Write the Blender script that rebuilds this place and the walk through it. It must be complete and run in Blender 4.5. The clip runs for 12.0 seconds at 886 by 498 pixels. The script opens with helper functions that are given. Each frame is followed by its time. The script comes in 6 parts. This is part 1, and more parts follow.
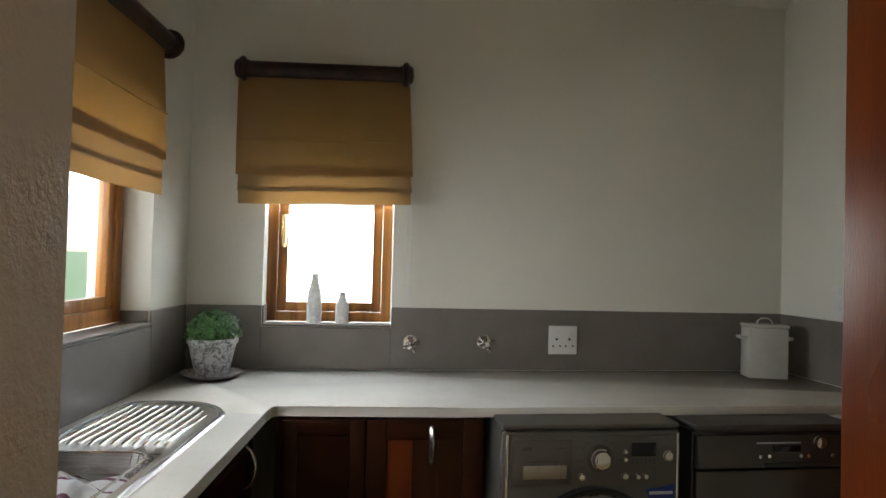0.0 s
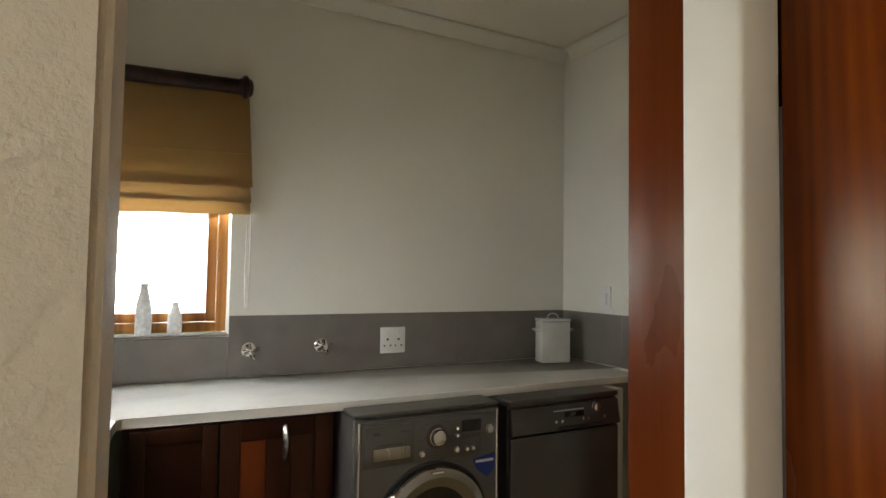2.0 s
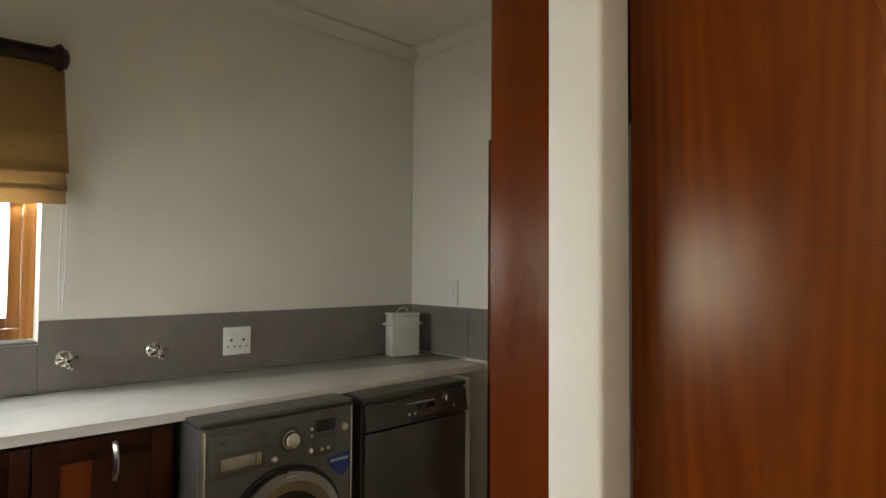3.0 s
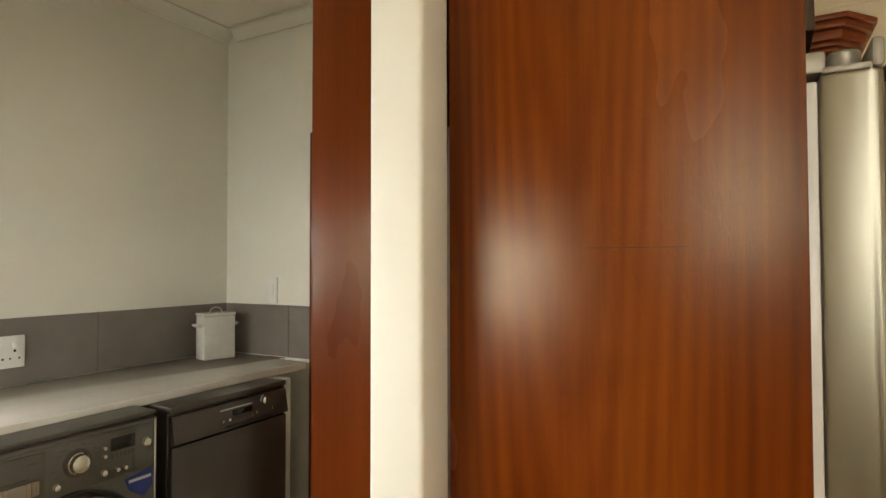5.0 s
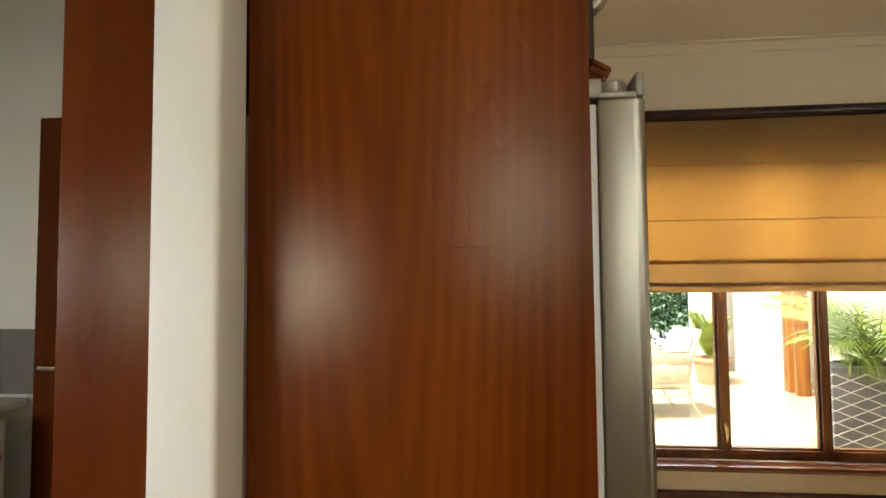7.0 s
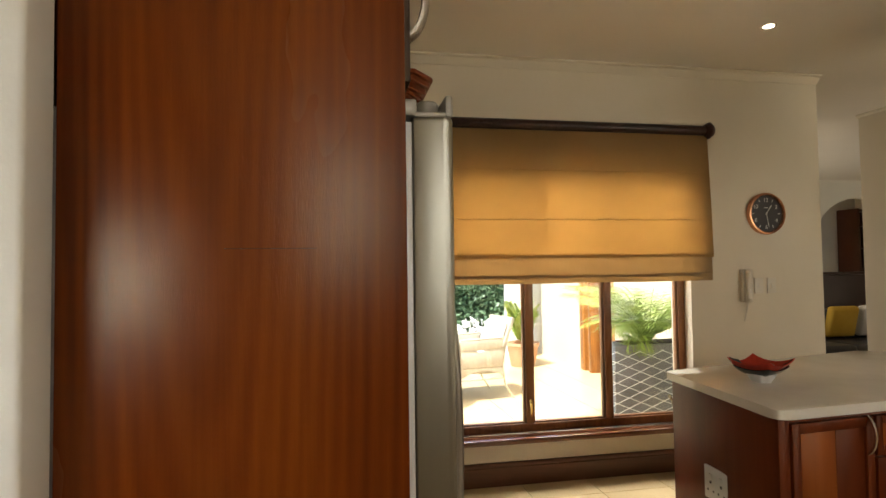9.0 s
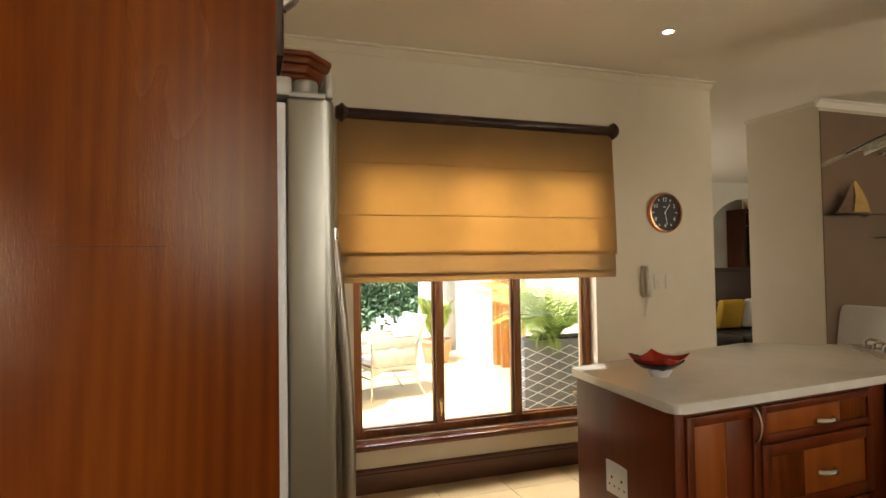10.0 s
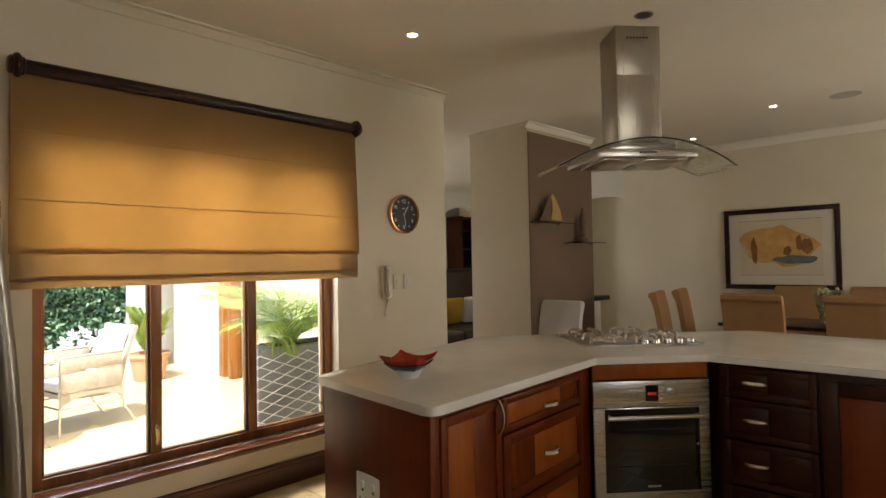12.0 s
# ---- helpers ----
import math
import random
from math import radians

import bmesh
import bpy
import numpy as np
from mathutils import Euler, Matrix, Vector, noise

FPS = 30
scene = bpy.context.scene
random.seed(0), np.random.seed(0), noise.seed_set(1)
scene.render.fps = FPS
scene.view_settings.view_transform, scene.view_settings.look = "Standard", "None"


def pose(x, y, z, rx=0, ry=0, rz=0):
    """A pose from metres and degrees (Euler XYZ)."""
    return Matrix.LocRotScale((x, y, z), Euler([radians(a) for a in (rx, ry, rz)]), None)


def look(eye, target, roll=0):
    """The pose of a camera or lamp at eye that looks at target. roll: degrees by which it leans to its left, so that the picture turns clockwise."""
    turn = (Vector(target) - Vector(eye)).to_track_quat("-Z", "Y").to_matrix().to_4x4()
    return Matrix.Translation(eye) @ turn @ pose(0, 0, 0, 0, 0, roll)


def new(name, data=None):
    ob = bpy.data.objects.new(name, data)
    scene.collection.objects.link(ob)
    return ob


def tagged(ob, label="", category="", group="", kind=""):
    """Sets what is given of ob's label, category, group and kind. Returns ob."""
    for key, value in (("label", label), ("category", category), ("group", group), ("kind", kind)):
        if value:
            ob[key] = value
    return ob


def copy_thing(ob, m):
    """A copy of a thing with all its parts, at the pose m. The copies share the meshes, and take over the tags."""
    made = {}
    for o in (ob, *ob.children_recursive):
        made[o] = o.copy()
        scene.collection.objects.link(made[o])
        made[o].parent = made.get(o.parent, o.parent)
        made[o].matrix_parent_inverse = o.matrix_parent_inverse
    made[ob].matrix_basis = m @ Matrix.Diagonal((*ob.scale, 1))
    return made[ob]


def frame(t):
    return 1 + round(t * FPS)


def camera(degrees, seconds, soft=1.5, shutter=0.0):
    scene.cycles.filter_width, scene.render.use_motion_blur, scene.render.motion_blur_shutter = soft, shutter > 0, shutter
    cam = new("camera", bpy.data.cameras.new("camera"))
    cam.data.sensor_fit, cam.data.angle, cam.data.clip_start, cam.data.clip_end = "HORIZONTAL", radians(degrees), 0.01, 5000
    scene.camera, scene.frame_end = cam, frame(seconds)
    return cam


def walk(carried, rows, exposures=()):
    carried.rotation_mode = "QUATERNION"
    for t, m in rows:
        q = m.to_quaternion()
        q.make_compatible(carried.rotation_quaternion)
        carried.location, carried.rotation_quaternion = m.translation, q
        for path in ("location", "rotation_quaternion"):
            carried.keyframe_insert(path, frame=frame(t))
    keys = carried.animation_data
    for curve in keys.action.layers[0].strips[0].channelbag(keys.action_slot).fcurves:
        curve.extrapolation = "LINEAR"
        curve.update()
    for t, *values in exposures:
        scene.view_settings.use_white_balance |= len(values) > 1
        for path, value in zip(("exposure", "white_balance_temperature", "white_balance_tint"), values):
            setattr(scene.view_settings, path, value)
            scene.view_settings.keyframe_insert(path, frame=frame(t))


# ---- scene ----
cam = camera(75.0, 12.0)
PATH = [
    (0, (0.102, 0.822, 1.408), (0.375, 2.803, 1.447), 1.6),
    (0.5, (0.028, 0.743, 1.394), (0.442, 2.699, 1.445), 1.5),
    (0.8, (-0.003, 0.72, 1.404), (0.492, 2.658, 1.45), 1.4),
    (1, (-0.019, 0.684, 1.392), (0.535, 2.605, 1.449), 1.1),
    (1.5, (-0.092, 0.659, 1.399), (0.646, 2.517, 1.459), 1.3),
    (2, (-0.145, 0.656, 1.389), (0.789, 2.422, 1.479), 0.9),
    (2.5, (-0.184, 0.672, 1.39), (1.015, 2.271, 1.48), 0.7),
    (3, (-0.193, 0.694, 1.4), (1.187, 2.14, 1.473), 0.4),
    (5, (-0.183, 0.699, 1.41), (1.567, 1.666, 1.463), -0.1),
    (5.5, (-0.127, 0.735, 1.41), (1.695, 1.559, 1.464), -0.2),
    (6, (-0.116, 0.743, 1.402), (1.763, 1.423, 1.476), -0.1),
    (6.5, (-0.134, 0.748, 1.397), (1.808, 1.219, 1.482), -0.4),
    (7, (-0.164, 0.775, 1.387), (1.822, 0.982, 1.493), -0.5),
    (8.8, (-0.23, 0.755, 1.399), (1.744, 0.441, 1.473), -0.8),
    (9, (-0.252, 0.765, 1.396), (1.712, 0.391, 1.47), -0.8),
    (9.5, (-0.229, 0.744, 1.399), (1.702, 0.226, 1.464), -0.9),
    (10, (-0.169, 0.691, 1.403), (1.722, 0.041, 1.459), -0.9),
    (10.5, (-0.095, 0.637, 1.404), (1.724, -0.194, 1.459), -0.7),
    (11, (-0.05, 0.622, 1.415), (1.676, -0.389, 1.465), -0.7),
    (11.2, (-0.014, 0.614, 1.41), (1.659, -0.48, 1.459), -0.8),
    (11.5, (0.015, 0.627, 1.409), (1.585, -0.611, 1.456), -0.9),
    (12, (0.067, 0.638, 1.386), (1.472, -0.784, 1.437), -1.0),
]

walk(cam, [(t, look(e, g, r)) for t, e, g, r in PATH],
     exposures=[(0.0, 1.15, 6100, 10), (0.8, 1.4, 6200, 10), (1.5, 1.42, 6300, 10), (3.0, 1.4, 6500, 9), (5.0, 2.1, 7000, 8), (6.5, 1.85, 6900, 9), (7.2, 1.5, 6500, 9), (9.0, 1.4, 6600, 12), (10.5, 1.7, 6700, 14), (12.0, 1.35, 6200, 13)])

# ---- world, sun, large lights ----
SUN_FROM = Vector((-0.25, 0.33, 0.9)).normalized()
world = bpy.data.worlds.new("sky")
scene.world = world
world.use_nodes = True
wn = world.node_tree
wn.nodes.clear()
sky = wn.nodes.new("ShaderNodeTexSky")
sky.sky_type, sky.sun_disc = "NISHITA", False
sky.sun_elevation = math.asin(SUN_FROM.z)
sky.sun_rotation = math.atan2(SUN_FROM.x, SUN_FROM.y)
bg = wn.nodes.new("ShaderNodeBackground")
bg.inputs["Strength"].default_value = 0.15
wo = wn.nodes.new("ShaderNodeOutputWorld")
wn.links.new(sky.outputs[0], bg.inputs[0])
wn.links.new(bg.outputs[0], wo.inputs[0])

sun = new("sun", bpy.data.lights.new("sun", "SUN"))
sun.data.energy, sun.data.angle, sun.data.color = 5.0, radians(0.5), (1.0, 0.985, 0.965)
sun.matrix_world = look(SUN_FROM * 20, (0, 0, 0))


def window_lamp(name, centre, facing, width, height, watts, colour=(1.0, 0.97, 0.92)):
    lamp = new(name, bpy.data.lights.new(name, "AREA"))
    lamp.data.shape, lamp.data.size, lamp.data.size_y = "RECTANGLE", width, height
    lamp.data.energy, lamp.data.color = watts, colour
    lamp.matrix_world = look(centre, Vector(centre) + Vector(facing))
    return lamp


window_lamp("daylight_kitchen_window", (3.80, -0.81, 1.80), (-1, 0, 0), 1.75, 0.9, 1.0, (1.0, 0.93, 0.84))
window_lamp("daylight_kitchen_sky", (4.45, -0.81, 2.45), (-1, 0, -1.6), 2.2, 1.0, 58, (1.0, 0.96, 0.90))
window_lamp("daylight_laundry_window", (-0.05, 3.80, 1.42), (0, -1, -0.9), 0.60, 0.75, 9.0, (0.93, 0.98, 1.0))
SINK_TURN = Matrix.Translation((-0.661, 3.474, 0)) @ Matrix.Rotation(radians(-5), 4, "Z") @ Matrix.Translation((0.661, -3.474, 0))
sink_lamp = window_lamp("daylight_sink_window", (-1.12, 2.43, 1.50), (1, 0, -1.1), 1.45, 0.85, 16, (0.99, 0.985, 0.96))
sink_lamp.matrix_world = SINK_TURN @ sink_lamp.matrix_world
window_lamp("daylight_west_window", (-2.28, -0.02, 2.10), (1, 0, 0), 0.95, 1.0, 5.2, (1.0, 0.91, 0.77))
window_lamp("daylight_dining_window", (-2.28, -4.6, 1.5), (1, 0, 0), 2.2, 1.9, 17, (1.0, 0.88, 0.73))
# Added lamp that brightens the lounge from an invented window out of view.
window_lamp("unseen_lounge_fill", (9.68, -4.2, 1.6), (-1, 0, 0), 1.8, 1.5, 125, (1.0, 0.92, 0.81))
window_lamp("daylight_patio_door", (6.75, -2.83, 1.2), (0, -1, 0), 0.66, 1.7, 16, (1.0, 0.95, 0.88))
# Added fill light hidden behind the passage arch; no window is known there.
window_lamp("unseen_passage_fill", (3.84, -8.4, 1.6), (1, 0, 0), 0.9, 1.2, 2.6, (1.0, 0.91, 0.78))

# ---- materials ----


def mat(name):
    m = bpy.data.materials.new(name)
    m.use_nodes = True
    nt = m.node_tree
    return m, nt, nt.nodes["Principled BSDF"]


def node(nt, kind, **values):
    n = nt.nodes.new(kind)
    for key, v in values.items():
        n.inputs[key].default_value = v
    return n


def coords(nt, scale=(1, 1, 1), local=False):
    tc = nt.nodes.new("ShaderNodeTexCoord")
    mp = nt.nodes.new("ShaderNodeMapping")
    mp.inputs["Scale"].default_value = scale
    nt.links.new(tc.outputs["Object"], mp.inputs["Vector"])
    return mp


def ramp(nt, fac, stops):
    r = nt.nodes.new("ShaderNodeValToRGB")
    while len(r.color_ramp.elements) < len(stops):
        r.color_ramp.elements.new(0.5)
    for e, (p, c) in zip(r.color_ramp.elements, stops):
        e.position, e.color = p, (*c, 1)
    nt.links.new(fac, r.inputs[0])
    return r


def bump(nt, bsdf, height, strength, distance=0.002):
    b = node(nt, "ShaderNodeBump", Strength=strength, Distance=distance)
    nt.links.new(height, b.inputs["Height"])
    nt.links.new(b.outputs[0], bsdf.inputs["Normal"])


def noise_tex(nt, vec, scale, detail=4.0, rough=0.55):
    n = node(nt, "ShaderNodeTexNoise", Scale=scale, Detail=detail, Roughness=rough)
    nt.links.new(vec.outputs[0], n.inputs["Vector"])
    return n


def mottled(name, a, b, scale=3.0, rough=0.6, fine=60.0, relief=0.1, depth=0.002, metal=0.0, spec=0.5, stretch=(1, 1, 1)):
    """Two tones on a large scale, relief on a fine one."""
    m, nt, p = mat(name)
    v = coords(nt, stretch)
    n1 = noise_tex(nt, v, scale, 5)
    r = ramp(nt, n1.outputs["Fac"], [(0.3, a), (0.7, b)])
    nt.links.new(r.outputs[0], p.inputs["Base Color"])
    n2 = noise_tex(nt, v, fine, 5)
    rr = ramp(nt, n2.outputs["Fac"], [(0.2, (rough * 0.85,) * 3), (0.8, (min(1, rough * 1.15),) * 3)])
    nt.links.new(rr.outputs[0], p.inputs["Roughness"])
    bump(nt, p, n2.outputs["Fac"], relief, depth)
    p.inputs["Metallic"].default_value = metal
    p.inputs["Specular IOR Level"].default_value = spec
    return m


def wood(name, dark, mid, light, rough=0.3, grain=(9, 9, 0.55), coat=0.25, figure=1.0, relief=0.12, pores=0.0):
    """Stained timber: broad ribbons, a cathedral figure and fine pores along the grain."""
    m, nt, p = mat(name)
    v = coords(nt, grain)
    broad = noise_tex(nt, v, 1.0 if pores else 0.55, 6, 0.6)
    broad.inputs["Distortion"].default_value = 1.1 * figure
    fine = noise_tex(nt, coords(nt, (grain[0] * 16, grain[1] * 16, grain[2] * 22)), 1.6, 5, 0.65)
    wav = node(nt, "ShaderNodeTexWave", Scale=0.45, Distortion=7.0 * figure, Detail=3.0)
    wav.inputs["Detail Scale"].default_value = 0.7
    nt.links.new(coords(nt, (grain[0] * 0.8, grain[1] * 0.8, grain[2] * 0.7)).outputs[0], wav.inputs["Vector"])
    mix = nt.nodes.new("ShaderNodeMath")
    mix.operation = "MULTIPLY_ADD"
    mix.inputs[1].default_value = 0.22
    nt.links.new(wav.outputs["Fac"], mix.inputs[0])
    nt.links.new(broad.outputs["Fac"], mix.inputs[2])
    mix2 = nt.nodes.new("ShaderNodeMath")
    mix2.operation = "MULTIPLY_ADD"
    mix2.inputs[1].default_value = 0.05
    nt.links.new(fine.outputs["Fac"], mix2.inputs[0])
    ribbon = noise_tex(nt, coords(nt, (grain[0] * 4.5, grain[1] * 4.5, grain[2] * 0.6)), 0.8, 3, 0.5)
    mix3 = nt.nodes.new("ShaderNodeMath")
    mix3.operation = "MULTIPLY_ADD"
    mix3.inputs[1].default_value = 0.32
    nt.links.new(ribbon.outputs["Fac"], mix3.inputs[0])
    nt.links.new(mix.outputs[0], mix3.inputs[2])
    nt.links.new(mix3.outputs[0], mix2.inputs[2])
    grain_out = mix2.outputs[0]
    height = fine.outputs["Fac"]
    if pores:
        pore = noise_tex(nt, coords(nt, (240, 240, 55)), 1.0, 3, 0.6)
        mix4 = nt.nodes.new("ShaderNodeMath")
        mix4.operation = "MULTIPLY_ADD"
        mix4.inputs[1].default_value = pores
        nt.links.new(pore.outputs["Fac"], mix4.inputs[0])
        nt.links.new(grain_out, mix4.inputs[2])
        grain_out, height = mix4.outputs[0], pore.outputs["Fac"]
    r = ramp(nt, grain_out, [(0.58 + pores / 2, dark), (0.80 + pores / 2, mid), (1.0, light)])
    nt.links.new(r.outputs[0], p.inputs["Base Color"])
    rr = ramp(nt, fine.outputs["Fac"], [(0.2, (rough * 0.8,) * 3), (0.8, (rough * 1.3,) * 3)])
    nt.links.new(rr.outputs[0], p.inputs["Roughness"])
    p.inputs["Coat Weight"].default_value = coat
    p.inputs["Coat Roughness"].default_value = rough * 0.8
    p.inputs["Specular IOR Level"].default_value = 0.27
    bump(nt, p, height, relief, 0.0012)
    return m


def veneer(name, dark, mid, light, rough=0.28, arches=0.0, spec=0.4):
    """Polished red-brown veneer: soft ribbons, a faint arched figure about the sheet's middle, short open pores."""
    m, nt, p = mat(name)

    def madd(a, k, b):
        n = nt.nodes.new("ShaderNodeMath")
        n.operation = "MULTIPLY_ADD"
        n.inputs[1].default_value = k
        nt.links.new(a, n.inputs[0])
        nt.links.new(b, n.inputs[2])
        return n.outputs[0]

    clouds = noise_tex(nt, coords(nt, (2.2, 2.2, 0.8)), 1.6, 4, 0.5)
    ribbon = noise_tex(nt, coords(nt, (11, 11, 0.35)), 1.0, 5, 0.6)
    ribbon.inputs["Distortion"].default_value = 0.3
    streak = noise_tex(nt, coords(nt, (95, 95, 1.4)), 1.0, 3, 0.6)
    pore = noise_tex(nt, coords(nt, (400, 400, 60)), 1.0, 3, 0.6)
    f = madd(clouds.outputs["Fac"], 0.55, ribbon.outputs["Fac"])
    f = madd(streak.outputs["Fac"], 0.20, f)
    f = madd(pore.outputs["Fac"], 0.06, f)
    if arches:
        mp = coords(nt, (0, 26, 1.9))
        mp.inputs["Location"].default_value = (0, -0.3, -4.6)
        w = node(nt, "ShaderNodeTexWave", Scale=0.55, Distortion=2.6, Detail=3.0)
        w.wave_type, w.rings_direction = "RINGS", "SPHERICAL"
        w.inputs["Detail Scale"].default_value = 0.8
        nt.links.new(mp.outputs[0], w.inputs["Vector"])
        f = madd(w.outputs["Fac"], arches, f)
    top = 0.905 + arches / 2
    r = ramp(nt, f, [((top - 0.30) / 2, dark), (top / 2, mid), ((top + 0.32) / 2, light)])
    half = nt.nodes.new("ShaderNodeMath")
    half.operation = "MULTIPLY"
    half.inputs[1].default_value = 0.5
    nt.links.new(f, half.inputs[0])
    nt.links.new(half.outputs[0], r.inputs[0])
    nt.links.new(r.outputs[0], p.inputs["Base Color"])
    rr = ramp(nt, clouds.outputs["Fac"], [(0.3, (rough * 0.9,) * 3), (0.7, (rough * 1.15,) * 3)])
    nt.links.new(rr.outputs[0], p.inputs["Roughness"])
    p.inputs["Specular IOR Level"].default_value = spec
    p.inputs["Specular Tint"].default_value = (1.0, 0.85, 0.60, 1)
    bump(nt, p, pore.outputs["Fac"], 0.30, 0.0010)
    return m


def plain(name, colour, rough=0.5, metal=0.0, spec=0.5):
    m, nt, p = mat(name)
    p.inputs["Base Color"].default_value = (*colour, 1)
    p.inputs["Roughness"].default_value = rough
    p.inputs["Metallic"].default_value = metal
    p.inputs["Specular IOR Level"].default_value = spec
    return m


def cloth(name, a, b, through_light=0.45, weave=420.0):
    m, nt, p = mat(name)
    v = coords(nt)
    n1 = noise_tex(nt, v, 2.5, 4)
    w = noise_tex(nt, coords(nt, (1, 1, 5)), weave, 2)
    r = ramp(nt, n1.outputs["Fac"], [(0.3, a), (0.7, b)])
    nt.links.new(r.outputs[0], p.inputs["Base Color"])
    p.inputs["Roughness"].default_value = 0.9
    p.inputs["Specular IOR Level"].default_value = 0.15
    bump(nt, p, w.outputs["Fac"], 0.4, 0.001)
    if through_light:
        tr = nt.nodes.new("ShaderNodeBsdfTranslucent")
        tr.inputs[0].default_value = (0.80, 0.42, 0.085, 1)
        mx = nt.nodes.new("ShaderNodeMixShader")
        mx.inputs[0].default_value = through_light
        nt.links.new(p.outputs[0], mx.inputs[1])
        nt.links.new(tr.outputs[0], mx.inputs[2])
        nt.links.new(mx.outputs[0], nt.nodes["Material Output"].inputs[0])
    return m


def glassy(name, tint=(1, 1, 1), rough=0.0, ior=1.45):
    m, nt, p = mat(name)
    p.inputs["Base Color"].default_value = (*tint, 1)
    p.inputs["Roughness"].default_value = rough
    p.inputs["Transmission Weight"].default_value = 1.0
    p.inputs["IOR"].default_value = ior
    return m


def glowing(name, colour, strength):
    m, nt, p = mat(name)
    p.inputs["Base Color"].default_value = (*colour, 1)
    p.inputs["Emission Color"].default_value = (*colour, 1)
    p.inputs["Emission Strength"].default_value = strength
    return m


def brushed(name, colour, rough=0.32, along=(4, 4, 260)):
    m, nt, p = mat(name)
    n = noise_tex(nt, coords(nt, along), 1.0, 3)
    big = noise_tex(nt, coords(nt), 2.0, 3)
    r = ramp(nt, big.outputs["Fac"], [(0.3, tuple(c * 0.9 for c in colour)), (0.7, colour)])
    nt.links.new(r.outputs[0], p.inputs["Base Color"])
    rr = ramp(nt, n.outputs["Fac"], [(0.2, (rough * 0.8,) * 3), (0.8, (rough * 1.25,) * 3)])
    nt.links.new(rr.outputs[0], p.inputs["Roughness"])
    p.inputs["Metallic"].default_value = 1.0
    bump(nt, p, n.outputs["Fac"], 0.012, 0.0003)
    return m


def painted_plaster(name, a, b, coarse):
    m, nt, p = mat(name)
    v = coords(nt)
    n1 = noise_tex(nt, v, 1.3, 5)
    r = ramp(nt, n1.outputs["Fac"], [(0.3, a), (0.7, b)])
    nt.links.new(r.outputs[0], p.inputs["Base Color"])
    p.inputs["Roughness"].default_value = 0.62
    p.inputs["Specular IOR Level"].default_value = 0.3
    n2 = noise_tex(nt, v, 34, 4, 0.5)
    n3 = noise_tex(nt, v, 150, 3)
    add = nt.nodes.new("ShaderNodeMath")
    add.operation = "MULTIPLY_ADD"
    add.inputs[1].default_value = 0.35
    nt.links.new(n3.outputs["Fac"], add.inputs[0])
    nt.links.new(n2.outputs["Fac"], add.inputs[2])
    bump(nt, p, add.outputs[0], coarse, 0.006)
    return m


PLASTER = painted_plaster("plaster_cream", (0.61, 0.545, 0.415), (0.67, 0.60, 0.465), 0.16)
PLASTER_ROUGH = painted_plaster("plaster_trowelled", (0.79, 0.74, 0.62), (0.84, 0.79, 0.67), 0.85)
PLASTER_WHITE = painted_plaster("plaster_white", (0.70, 0.675, 0.595), (0.75, 0.725, 0.645), 0.12)
PLASTER_BROWN = painted_plaster("plaster_taupe", (0.155, 0.102, 0.063), (0.185, 0.122, 0.077), 0.15)
CEILING = painted_plaster("ceiling_paint", (0.74, 0.69, 0.60), (0.78, 0.73, 0.64), 0.08)
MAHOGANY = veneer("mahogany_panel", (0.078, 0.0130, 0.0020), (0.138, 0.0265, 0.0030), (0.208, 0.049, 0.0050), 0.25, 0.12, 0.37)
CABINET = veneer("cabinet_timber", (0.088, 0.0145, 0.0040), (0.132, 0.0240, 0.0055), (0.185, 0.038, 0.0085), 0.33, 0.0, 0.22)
# Darker copy of the cabinet timber; on cabinets away from windows it paints shade.
CABINET_DARK_SHADED = veneer("cabinet_timber_dark_shaded", (0.017, 0.0040, 0.0022), (0.026, 0.0060, 0.0030), (0.038, 0.0090, 0.0042), 0.33, 0.0, 0.25)
# Paler copy of the cabinet timber, with light on the veneer painted in.
CABINET_LIT = veneer("cabinet_timber_lit", (0.20, 0.044, 0.007), (0.285, 0.073, 0.011), (0.37, 0.108, 0.019), 0.33, 0.0, 0.25)
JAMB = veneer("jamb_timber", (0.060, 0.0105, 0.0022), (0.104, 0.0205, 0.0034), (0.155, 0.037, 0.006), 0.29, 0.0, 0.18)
DARK_WOOD = wood("dark_stained_wood", (0.012, 0.005, 0.004), (0.028, 0.010, 0.007), (0.05, 0.018, 0.012), rough=0.28, grain=(6, 6, 6))
SKIRTING = wood("skirting_timber", (0.05, 0.018, 0.009), (0.10, 0.036, 0.017), (0.16, 0.06, 0.028), rough=0.35, grain=(8, 0.6, 8))
BOARD = wood("window_board_timber", (0.05, 0.018, 0.009), (0.10, 0.036, 0.017), (0.16, 0.06, 0.028), rough=0.12, grain=(8, 0.6, 8), coat=0.6)
FRAME_WOOD = wood("window_timber", (0.17, 0.062, 0.014), (0.34, 0.135, 0.030), (0.48, 0.21, 0.05), rough=0.3, grain=(10, 10, 1.0))
KFRAME_WOOD = wood("kitchen_window_timber", (0.09, 0.035, 0.012), (0.20, 0.080, 0.026), (0.31, 0.13, 0.045), rough=0.35, grain=(10, 10, 1.0))
BLIND = cloth("blind_cloth", (0.37, 0.245, 0.11), (0.43, 0.285, 0.13), 0.13)
BLIND_FOLD = cloth("blind_cloth_doubled", (0.36, 0.255, 0.14), (0.42, 0.30, 0.165), 0.06)
QUARTZ = mottled("quartz_worktop", (0.70, 0.67, 0.60), (0.78, 0.75, 0.68), 5, 0.055, 260, 0.0, 0.0004)
